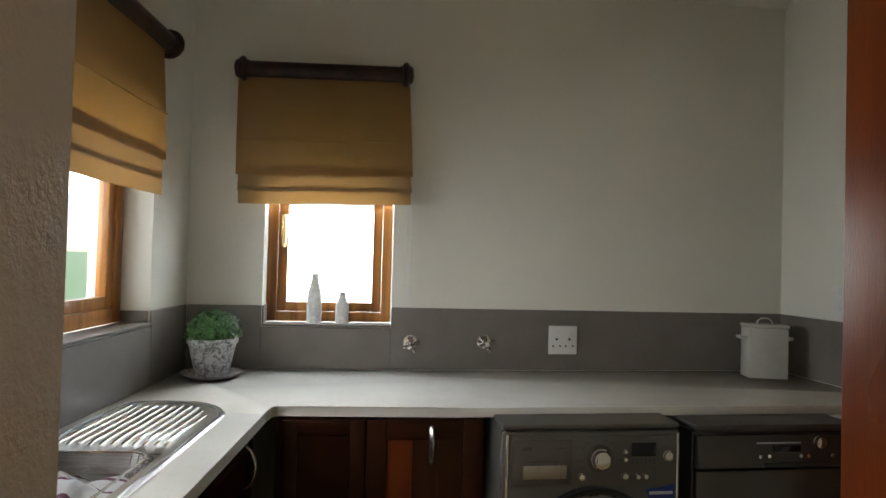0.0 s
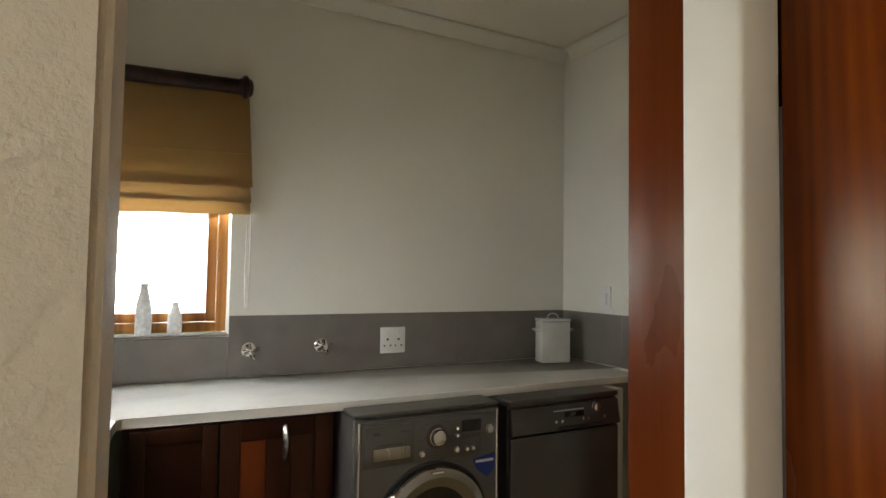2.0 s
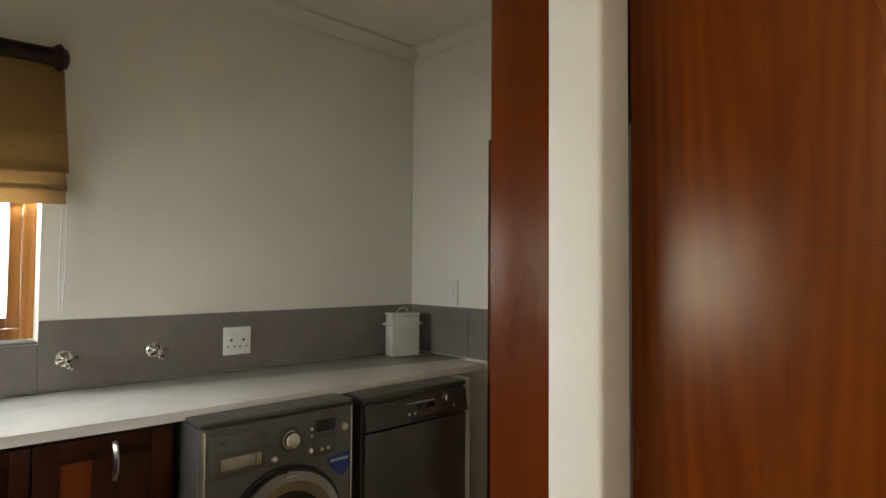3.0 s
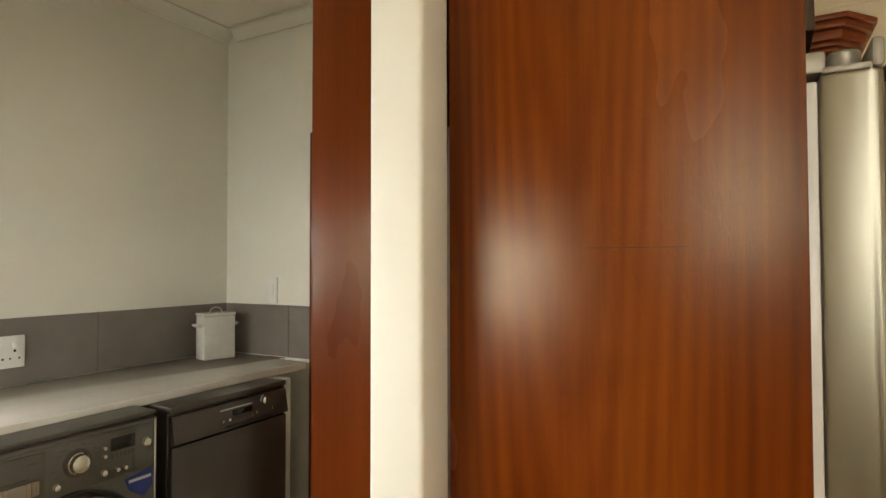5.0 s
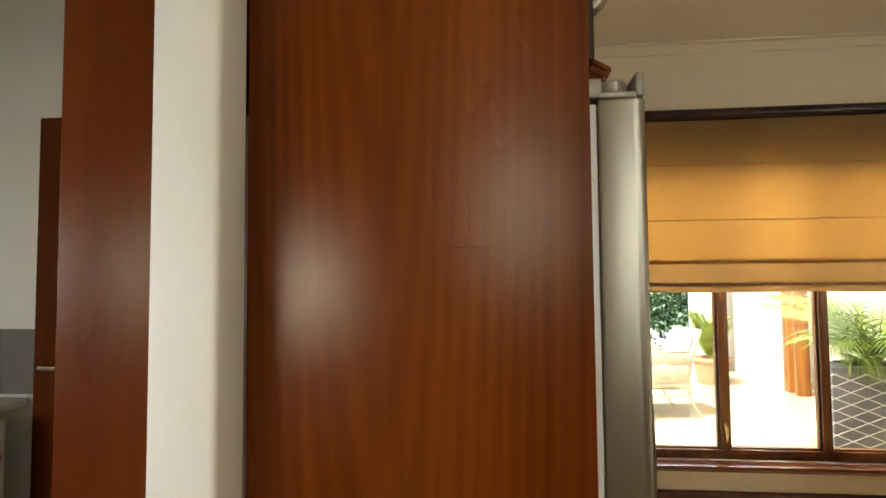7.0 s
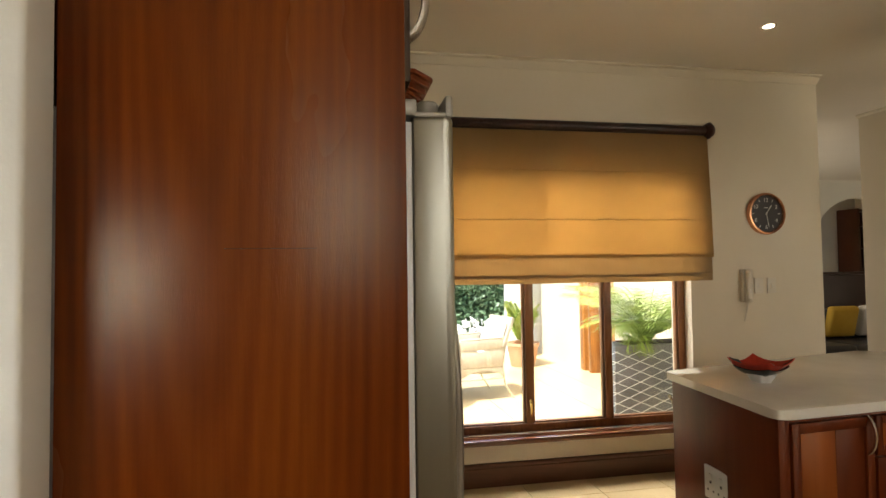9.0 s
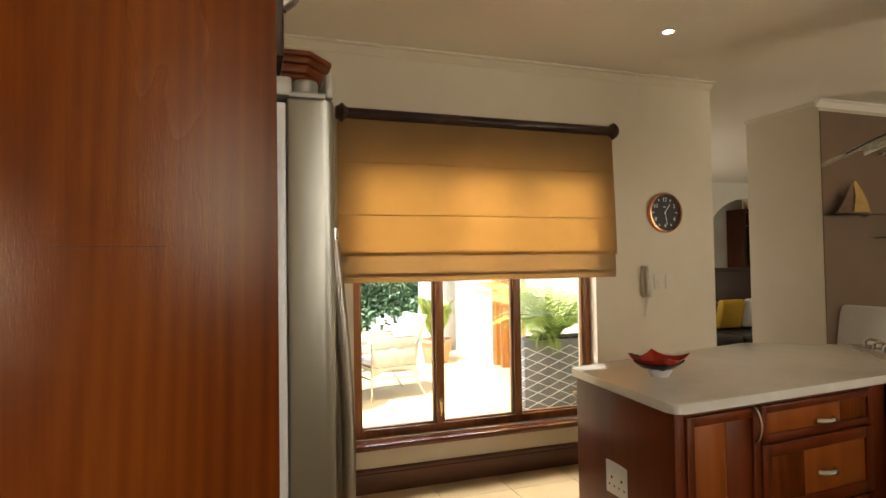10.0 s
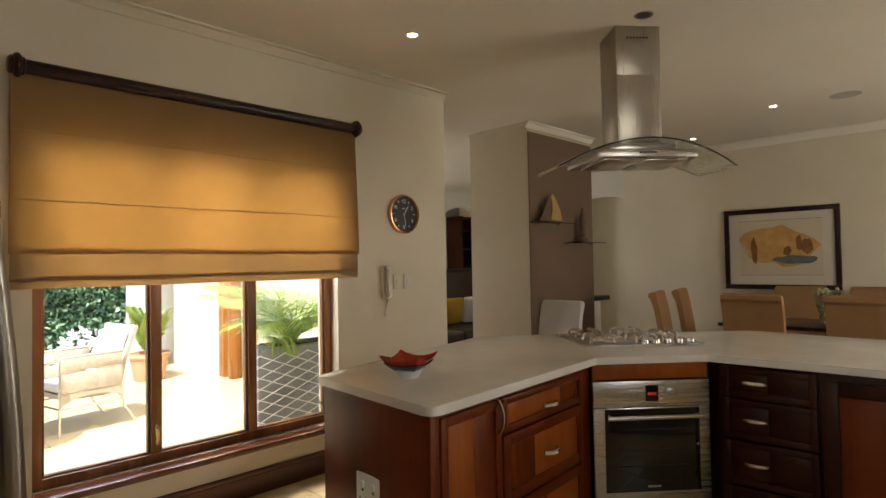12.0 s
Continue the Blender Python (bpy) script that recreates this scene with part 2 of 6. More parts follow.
TILE = mottled("grey_wall_tile", (0.155, 0.137, 0.118), (0.19, 0.169, 0.147), 7, 0.42, 140, 0.06, 0.0008)
GROUT = mottled("grout", (0.11, 0.10, 0.095), (0.14, 0.13, 0.12), 30, 0.8, 200, 0.2)
FLOOR_TILE = mottled("floor_tile", (0.50, 0.38, 0.19), (0.58, 0.45, 0.25), 2.2, 0.3, 80, 0.05, 0.001)
STEEL = brushed("brushed_steel", (0.64, 0.62, 0.585), 0.26, (2, 2, 900))
STEEL_V = brushed("brushed_steel_duct", (0.44, 0.40, 0.345), 0.30, (160, 160, 3))
FRIDGE = brushed("fridge_steel", (0.30, 0.275, 0.215), 0.34, (200, 200, 2))
FRIDGE_PAINT = mottled("fridge_paint", (0.29, 0.265, 0.22), (0.32, 0.295, 0.25), 4, 0.4, 300, 0.05, 0.0005, metal=0.3)
SILVER = mottled("silver_enamel", (0.125, 0.116, 0.104), (0.15, 0.14, 0.125), 5, 0.30, 300, 0.04, 0.0005, metal=0.65)
SILVER_DARK = mottled("graphite_enamel", (0.080, 0.070, 0.062), (0.10, 0.088, 0.078), 5, 0.33, 300, 0.04, 0.0005, metal=0.6)
DARK_CHROME = plain("dark_chrome", (0.30, 0.28, 0.26), 0.12, 1.0)
CHROME = plain("chrome", (0.78, 0.77, 0.75), 0.09, 1.0)
SATIN = plain("satin_nickel", (0.66, 0.63, 0.58), 0.27, 1.0)
BRASS = plain("brass", (0.72, 0.52, 0.2), 0.25, 1.0)
BLACK = plain("black_plastic", (0.012, 0.012, 0.012), 0.35)
RUBBER = plain("grey_rubber", (0.10, 0.10, 0.10), 0.7)
BLACK_GLASS = plain("black_glass", (0.006, 0.006, 0.007), 0.04, 0.0, 0.7)
CREAM_PLASTIC = plain("cream_plastic", (0.60, 0.55, 0.45), 0.4)
WHITE_PLASTIC = plain("white_plastic", (0.72, 0.71, 0.68), 0.32)
GREY_PRINT = plain("grey_print", (0.07, 0.07, 0.07), 0.5)
BLUE_PRINT = plain("blue_sticker", (0.015, 0.03, 0.17), 0.35)
PALE_PRINT = plain("pale_print", (0.5, 0.5, 0.55), 0.4)
RED_LED = glowing("red_display", (0.9, 0.06, 0.03), 0.09)
ENAMEL = mottled("white_enamel", (0.52, 0.50, 0.45), (0.60, 0.58, 0.53), 9, 0.25, 200, 0.05, 0.0006)
GLASS = glassy("window_glass", (0.97, 0.99, 0.98))
HOOD_GLASS = glassy("hood_glass", (0.86, 0.93, 0.91))
LAMP_GLOW = glowing("lamp_glow", (1.0, 0.90, 0.70), 9.0)

# ---- building helpers ----


def thing(name, at, label, category, group="", kind=""):
    ob = new(name)
    ob.empty_display_size = 0.05
    ob.location = at
    return tagged(ob, label, category, group, kind)


def origin(ob):
    o = Vector((0, 0, 0))
    while ob is not None:
        o += ob.location
        ob = ob.parent
    return o


def part(name, bm, material, parent=None, label="", smooth=35):
    """Links a bmesh, given in world coordinates, as one mesh under its thing."""
    if parent is not None:
        bmesh.ops.translate(bm, verts=bm.verts, vec=-origin(parent))
    bmesh.ops.recalc_face_normals(bm, faces=bm.faces)
    me = bpy.data.meshes.new(name)
    bm.to_mesh(me)
    bm.free()
    me.polygons.foreach_set("use_smooth", [True] * len(me.polygons))
    me.set_sharp_from_angle(angle=radians(smooth))
    me.materials.append(material)
    ob = new(name, me)
    ob.parent = parent
    if label:
        tagged(ob, label)
    return ob


def solid(name, bm, material, label, category, kind="", group=""):
    return tagged(part(name, bm, material), label, category, group, kind)


def box(x0, x1, y0, y1, z0, z1, bevel=0.0, seg=2, bm=None):
    b = bmesh.new()
    bmesh.ops.create_cube(b, size=1)
    for v in b.verts:
        v.co = Vector((x0 + (x1 - x0) * (v.co.x + 0.5), y0 + (y1 - y0) * (v.co.y + 0.5), z0 + (z1 - z0) * (v.co.z + 0.5)))
    if bevel:
        bmesh.ops.bevel(b, geom=b.edges[:], offset=bevel, segments=seg, profile=0.5, affect="EDGES")
    return join(bm, b)


def join(bm, b):
    if bm is None:
        return b
    me = bpy.data.meshes.new("tmp")
    b.to_mesh(me)
    b.free()
    bm.from_mesh(me)
    bpy.data.meshes.remove(me)
    return bm


def spun(bm, m):
    bmesh.ops.transform(bm, matrix=m, verts=bm.verts)
    return bm


def prism(poly, z0, z1, bevel=0.0, seg=2, bm=None):
    b = bmesh.new()
    low = [b.verts.new((x, y, z0)) for x, y in poly]
    top = [b.verts.new((x, y, z1)) for x, y in poly]
    b.faces.new(low[::-1])
    b.faces.new(top)
    n = len(poly)
    for i in range(n):
        b.faces.new((low[i], low[(i + 1) % n], top[(i + 1) % n], top[i]))
    if bevel:
        bmesh.ops.bevel(b, geom=b.edges[:], offset=bevel, segments=seg, profile=0.5, affect="EDGES")
    return join(bm, b)


def lathe(profile, seg=28, bm=None, m=None):
    """Turns (radius, height) pairs about the z axis."""
    b = bmesh.new()
    rings = []
    for r, z in profile:
        if r < 1e-5:
            rings.append([b.verts.new((0, 0, z))])
        else:
            rings.append([b.verts.new((r * math.cos(2 * math.pi * i / seg), r * math.sin(2 * math.pi * i / seg), z)) for i in range(seg)])
    for a, c in zip(rings, rings[1:]):
        for i in range(seg):
            j = (i + 1) % seg
            if len(a) == 1 and len(c) > 1:
                b.faces.new((a[0], c[j], c[i]))
            elif len(c) == 1 and len(a) > 1:
                b.faces.new((a[i], a[j], c[0]))
            elif len(a) > 1:
                b.faces.new((a[i], a[j], c[j], c[i]))
    if m is not None:
        spun(b, m)
    return join(bm, b)


def tube(points, r, seg=10, bm=None, flat=1.0):
    """A rod of radius r along the points; r may be a list."""
    b = bmesh.new()
    pts = [Vector(p) for p in points]
    rad = r if isinstance(r, (list, tuple)) else [r] * len(pts)
    rings = []
    side = None
    for i, p in enumerate(pts):
        d = (pts[min(i + 1, len(pts) - 1)] - pts[max(i - 1, 0)]).normalized()
        if side is None:
            side = d.orthogonal().normalized()
        side = (side - d * side.dot(d)).normalized()
        up = d.cross(side)
        rings.append([b.verts.new(p + (side * math.cos(a) + up * math.sin(a) * flat) * rad[i]) for a in [2 * math.pi * k / seg for k in range(seg)]])
    for a, c in zip(rings, rings[1:]):
        for k in range(seg):
            b.faces.new((a[k], a[(k + 1) % seg], c[(k + 1) % seg], c[k]))
    b.faces.new(rings[0][::-1])
    b.faces.new(rings[-1])
    return join(bm, b)


def profile_run(section, axis, a, c, bm=None):
    """A moulding: a closed section of (u, z) pairs drawn along x or y from a to c."""
    b = bmesh.new()
    ends = []
    for s in (a, c):
        ends.append([b.verts.new((s, u, z) if axis == "x" else (u, s, z)) for u, z in section])
    n = len(section)
    for i in range(n):
        b.faces.new((ends[0][i], ends[0][(i + 1) % n], ends[1][(i + 1) % n], ends[1][i]))
    b.faces.new(ends[0][::-1])
    b.faces.new(ends[1])
    return join(bm, b)


def wall_bm(axis, face, back, a0, a1, z0, z1, holes=()):
    """A wall in the plane axis = face, as thick as to back, with openings (a0, a1, z0, z1) right through it."""
    us = sorted({a0, a1, *[h[0] for h in holes], *[h[1] for h in holes]})
    zs = sorted({z0, z1, *[h[2] for h in holes], *[h[3] for h in holes]})
    filled = lambda i, j: 0 <= i < len(us) - 1 and 0 <= j < len(zs) - 1 and not any(
        h[0] <= (us[i] + us[i + 1]) / 2 <= h[1] and h[2] <= (zs[j] + zs[j + 1]) / 2 <= h[3] for h in holes)
    b = bmesh.new()
    seen = {}

    def vert(u, z, d):
        key = (u, z, d)
        if key not in seen:
            seen[key] = b.verts.new((d, u, z) if axis == "x" else (u, d, z))
        return seen[key]

    for i in range(len(us) - 1):
        for j in range(len(zs) - 1):
            if not filled(i, j):
                continue
            u, v, p, q = us[i], us[i + 1], zs[j], zs[j + 1]
            for d in (face, back):
                b.faces.new((vert(u, p, d), vert(v, p, d), vert(v, q, d), vert(u, q, d)))
            for ok, (e, f) in ((filled(i - 1, j), ((u, p), (u, q))), (filled(i + 1, j), ((v, p), (v, q))),
                               (filled(i, j - 1), ((u, p), (v, p))), (filled(i, j + 1), ((u, q), (v, q)))):
                if not ok:
                    b.faces.new((vert(*e, face), vert(*f, face), vert(*f, back), vert(*e, back)))
    return b


def bars(specs, bm=None):
    for s in specs:
        bm = box(*s, bm=bm)
    return bm


def arc_handle(parent, a, c, out, r=0.006, width=1.7, material=None, name="handle"):
    """A bow handle between two points, standing off by the vector out."""
    a, c, out = Vector(a), Vector(c), Vector(out)
    pts = [a + (c - a) * t + out * math.sin(math.pi * t) ** 0.6 for t in [i / 12 for i in range(13)]]
    return part(name, tube(pts, r, 8, flat=width), material or SATIN, parent, "bowed satin metal handle")


# ---- structure ----
H = 2.80
b = box(-2.5, 3.66, -9.2, 3.74, -0.12, -0.004)
box(3.66, 9.9, -9.2, -2.60, -0.12, -0.004, bm=b)
solid("floor", b, GROUT, "sand-coloured tiled floor of the kitchen", "floor", "structure")
b = box(-2.5, 3.66, -9.2, 3.74, H, H + 0.2)
box(3.66, 9.9, -9.2, -2.60, H, H + 0.2, bm=b)
solid("ceiling", b, CEILING, "flat cream painted ceiling", "ceiling", "structure")
b = wall_bm("y", 1.27, 1.40, -2.2, 3.41, 0, H, [(-0.18, 0.80, -0.01, 2.2)])
for v in b.verts:
    if abs(v.co.x + 0.18) < 1e-4:
        v.co.x = -0.173 if v.co.y < 1.3 else -0.164
bmesh.ops.bevel(b, geom=[e for e in b.edges if -0.19 < e.verts[0].co.x < -0.16 and -0.19 < e.verts[1].co.x < -0.16 and abs(e.verts[0].co.z - e.verts[1].co.z) > 1], offset=0.012, segments=3, affect="EDGES")
solid("wall_divider", b, PLASTER_ROUGH, "cream trowelled plaster wall with doorless opening to laundry", "wall", "structure")
solid("wall_pier", box(0.801, 2.2, 1.4005, 1.555, 0, H), PLASTER, "cream plaster pier behind the timber lining", "wall", "structure")
solid("wall_nib", box(0.594, 0.6835, 1.166, 1.269, 0, H, 0.009, 3), PLASTER_WHITE, "narrow cream plaster pier beside the tall cabinet", "wall", "structure")
solid("wall_laundry_north", wall_bm("y", 3.484, 3.70, -0.92, 2.42, 0, H, [(-0.338, 0.237, 1.092, 2.05)]), PLASTER_WHITE,
      "white plaster laundry wall with a small window", "wall", "structure")
solid("wall_laundry_west", wall_bm("x", -0.663, -0.90, 1.37, 3.484, 0, H, [(1.72, 3.14, 1.130, 2.05)]), PLASTER_WHITE,
      "white plaster wall behind the sink with a window", "wall", "structure").matrix_basis = SINK_TURN
solid("wall_laundry_east", box(2.20, 2.40, 1.40, 3.484, 0, H), PLASTER_WHITE, "white plaster laundry end wall", "wall", "structure")
solid("wall_kitchen_east", wall_bm("x", 3.41, 3.66, -2.78, 1.40, 0, H, [(-1.70, 0.055, 0.296, 2.12)]), PLASTER,
      "cream plaster kitchen wall with a wide low window", "wall", "structure")
solid("wall_west", wall_bm("x", -2.2, -2.4, -9.1, 1.40, 0, H, [(-0.60, 0.56, 1.52, 2.68), (-5.8, -3.4, 0.4, 2.5)]), PLASTER,
      "cream plaster wall with two windows", "wall", "structure")
solid("wall_dining", box(-2.2, 3.94, -7.10, -6.90, 0, H), PLASTER, "cream plaster dining room wall", "wall", "structure")
# The opening is added to let the hidden passage lamp through.
solid("wall_dining_return", wall_bm("x", 3.94, 3.74, -9.1, -7.10, 0, H, [(-8.9, -7.9, 0.95, 2.25)]), PLASTER, "cream plaster return wall of the passage", "wall", "structure")
solid("wall_lounge_north", wall_bm("y", -2.80, -2.60, 3.66, 9.8, 0, H, [(6.3, 7.33, 0.0, 2.2)]), PLASTER, "cream plaster lounge wall with a door opening", "wall", "structure")
solid("wall_lounge_east", wall_bm("x", 9.6, 9.8, -9.1, -2.80, 0, H, [(-5.2, -3.2, 0.8, 2.4)]), PLASTER, "cream plaster far lounge wall with an added unseen window", "wall", "structure")
solid("wall_lounge_south", box(3.94, 9.8, -9.1, -8.9, 0, H), PLASTER, "cream plaster end wall of the passage", "wall", "structure")
b = box(-2.7, 3.85, -9.4, 4.3, H + 0.2, H + 0.4)
box(3.85, 10.1, -9.4, -2.5, H + 0.2, H + 0.4, bm=b)
solid("roof_slab", b, CEILING, "flat plastered roof slab over the house", "roof", "structure")

# the taupe chimney breast between kitchen and lounge
pier = solid("wall_column", box(3.53, 4.305, -5.317, -4.10, 0, H), PLASTER, "cream plaster column with one taupe side", "wall", "structure")
solid("wall_column_taupe", box(3.516, 3.527, -5.315, -4.102, 0, H - 0.09), PLASTER_BROWN, "taupe painted side of the column", "wall", "structure")


def cornice(name, axis, face, a, c, side, z=H, s=0.085, material=None):
    sec = [(0, z - s), (0.010, z - s), (0.014, z - s * 0.82), (0.03, z - s * 0.55), (s * 0.62, z - s * 0.28), (s * 0.8, z - 0.014), (s, z - 0.012), (s, z - 0.001), (0, z - 0.001)]
    solid(name, profile_run([(face + side * u, v) for u, v in sec], axis, a, c), material or CEILING, "coved cream plaster cornice under the ceiling", "cornice", "structure")


cornice("cornice_kitchen", "y", 3.409, 1.26, -2.78, -1, s=0.06, material=PLASTER)
cornice("cornice_laundry", "x", 3.483, -0.66, 2.2, -1, s=0.07, material=PLASTER_WHITE)
cornice("cornice_laundry_end", "y", 2.199, 1.41, 3.41, -1, s=0.07, material=PLASTER_WHITE)
cornice("cornice_column", "x", -4.099, 3.48, 4.305, 1, s=0.03, material=PLASTER)
cornice("cornice_column_side", "y", 3.515, -5.317, -4.04, -1, s=0.06)
cornice("cornice_dining", "x", -6.899, -2.2, 3.94, 1)

# arches in the passage and the lounge


def arch_wall(name, axis, face, back, a0, a1, o0, o1, spring, label, rise=0.5):
    n = 14
    c, r = (o0 + o1) / 2, (o1 - o0) / 2
    f0, f1 = min(face, back), max(face, back)
    b = bmesh.new()
    for u0, u1 in ((a0, o0), (o1, a1)):
        box(*((f0, f1, u0, u1, 0, H) if axis == "x" else (u0, u1, f0, f1, 0, H)), bm=b)
    arc = [(c - r * math.cos(math.pi * i / n), spring + r * rise * math.sin(math.pi * i / n)) for i in range(n + 1)]
    for (u, p), (v, q) in zip(arc, arc[1:]):
        lo = [(u, f0, p), (v, f0, q), (v, f1, q), (u, f1, p)]
        hi = [(u, f0, H), (v, f0, H), (v, f1, H), (u, f1, H)]
        vs = [b.verts.new((d, w, z) if axis == "x" else (w, d, z)) for w, d, z in lo + hi]
        for quad in ((0, 1, 2, 3), (4, 5, 6, 7), (0, 1, 5, 4), (2, 3, 7, 6)):
            b.faces.new([vs[k] for k in quad])
    solid(name, b, PLASTER_WHITE, label, "wall", "structure")


arch_wall("wall_arch_passage", "y", -7.6, -7.8, 3.95, 6.4, 4.06, 5.46, 2.07, "cream plaster wall with an arched opening")
arch_wall("wall_arch_lounge", "x", 7.9, 8.05, -8.85, -2.82, -8.83, -6.97, 1.71, "cream plaster lounge wall with a tall arch", 0.87)
solid("wall_lounge_grey", box(8.9, 8.94, -8.85, -5.0, 0, H), mottled("grey_paint", (0.34, 0.33, 0.31), (0.39, 0.38, 0.355), 2, 0.7, 60, 0.1),
      "grey painted lounge wall behind the sofa", "wall", "structure")

# timber lining of the opening, skirting, sill
solid("door_jamb", box(0.778, 0.800, 1.272, 1.558, 0, H - 0.002, 0.003), JAMB, "red-brown timber lining of the laundry opening", "door frame", "structure")
solid("baseboard_kitchen", profile_run([(3.409, 0), (3.385, 0), (3.385, 0.115), (3.390, 0.122), (3.390, 0.134), (3.398, 0.145), (3.409, 0.147)], "y", 1.26, -2.78), SKIRTING,
      "dark moulded timber skirting under the kitchen window", "skirting", "structure")
solid("baseboard_wing", profile_run([(-4.098, 0), (-4.082, 0), (-4.082, 0.10), (-4.098, 0.11)], "x", 3.53, 4.3), SKIRTING, "dark timber skirting of the column", "skirting", "structure")


def window(name, axis, centre, a0, a1, z0, z1, mullions, material, label, fw=0.05, deep=0.06, sash=0.035):
    """A timber window in a wall: frame, mullions, sashes with beads, panes."""
    at = (centre, (a0 + a1) / 2, z0) if axis == "x" else ((a0 + a1) / 2, centre, z0)
    w = thing(name, at, label, "window", kind="structure")
    lo, hi = centre - deep / 2, centre + deep / 2

    def bar(u0, u1, p, q, d0=lo, d1=hi, bevel=0.005):
        return box(d0, d1, u0, u1, p, q, bevel) if axis == "x" else box(u0, u1, d0, d1, p, q, bevel)

    for nm, s in (("jamb_rail", (a0, a0 + fw, z0, z1)), ("jamb_rail", (a1 - fw, a1, z0, z1)), ("bottom_rail", (a0 + fw, a1 - fw, z0, z0 + fw)), ("top_rail", (a0 + fw, a1 - fw, z1 - fw, z1))):
        part(nm, bar(*s), material, w)
    edges = [a0 + fw]
    for m0, m1 in sorted(mullions):
        part("mullion", bar(m0, m1, z0 + fw, z1 - fw, lo - 0.006, hi), material, w)
        edges += [m0, m1]
    edges.append(a1 - fw)
    for e0, e1 in zip(edges[::2], edges[1::2]):
        g = 0.002
        pane = part("pane", bar(e0 + 0.006, e1 - 0.006, z0 + fw + 0.006, z1 - fw - 0.006, centre - 0.002, centre + 0.002, 0), GLASS, w, "clear window pane")
        pane.visible_shadow = False
        for s in ((e0 + g, e0 + sash, z0 + fw + g, z1 - fw - g), (e1 - sash, e1 - g, z0 + fw + g, z1 - fw - g), (e0 + sash, e1 - sash, z0 + fw + g, z0 + fw + sash), (e0 + sash, e1 - sash, z1 - fw - sash, z1 - fw - g)):
            part("sash_rail", bar(*s, lo + 0.012, hi - 0.006, 0.004), material, w)
    return w


win_l = window("window_1", "y", 3.615, -0.338, 0.237, 1.105, 2.05, [], FRAME_WOOD, "honey-brown timber casement window above the worktop", fw=0.045, sash=0.045)
win_s = window("window_2", "x", -0.80, 1.72, 3.14, 1.143, 2.05, [(2.40, 2.46)], FRAME_WOOD, "honey-brown timber window above the sink", fw=0.055, sash=0.045)
win_s.matrix_basis = SINK_TURN @ win_s.matrix_basis
win_k = window("window_3", "x", 3.52, -1.70, 0.055, 0.305, 2.12, [(-0.556, -0.503), (-1.128, -1.078)], KFRAME_WOOD, "brown timber three-light kitchen window", fw=0.055, sash=0.012)
window("window_4", "x", -2.24, -0.60, 0.56, 1.52, 2.68, [], KFRAME_WOOD, "brown timber kitchen window behind", fw=0.05)
window("window_5", "x", -2.24, -5.8, -3.4, 0.4, 2.5, [(-4.63, -4.57)], KFRAME_WOOD, "brown timber dining room window", fw=0.05)
# Invented frame around the lounge fill lamp, never in view.
window("window_6", "x", 9.7, -5.2, -3.2, 0.8, 2.4, [(-4.23, -4.17)], KFRAME_WOOD, "unseen brown timber window added for the lounge fill light", fw=0.05)
latch = part("latch", tube([(-0.262, 3.556, 1.60), (-0.262, 3.545, 1.56), (-0.258, 3.548, 1.53), (-0.262, 3.556, 1.46), (-0.262, 3.556, 1.45)], [0.006, 0.011, 0.007, 0.012, 0.005], 8), BRASS, win_l, "brass casement fastener")
part("latch", box(-0.275, -0.249, 3.562, 3.571, 1.49, 1.60, 0.003), BRASS, win_l, "brass fastener plate")
part("latch", tube([(3.478, -0.528, 0.52), (3.462, -0.528, 0.50), (3.462, -0.532, 0.44), (3.474, -0.53, 0.41)], [0.008, 0.010, 0.009, 0.006], 8), BRASS, win_k, "brass casement fastener")
solid("window_sill", box(3.355, 3.49, -1.76, 0.145, 0.268, 0.303, 0.006), BOARD, "dark timber window board under the kitchen window", "sill", "structure")

# ---- roman blinds ----


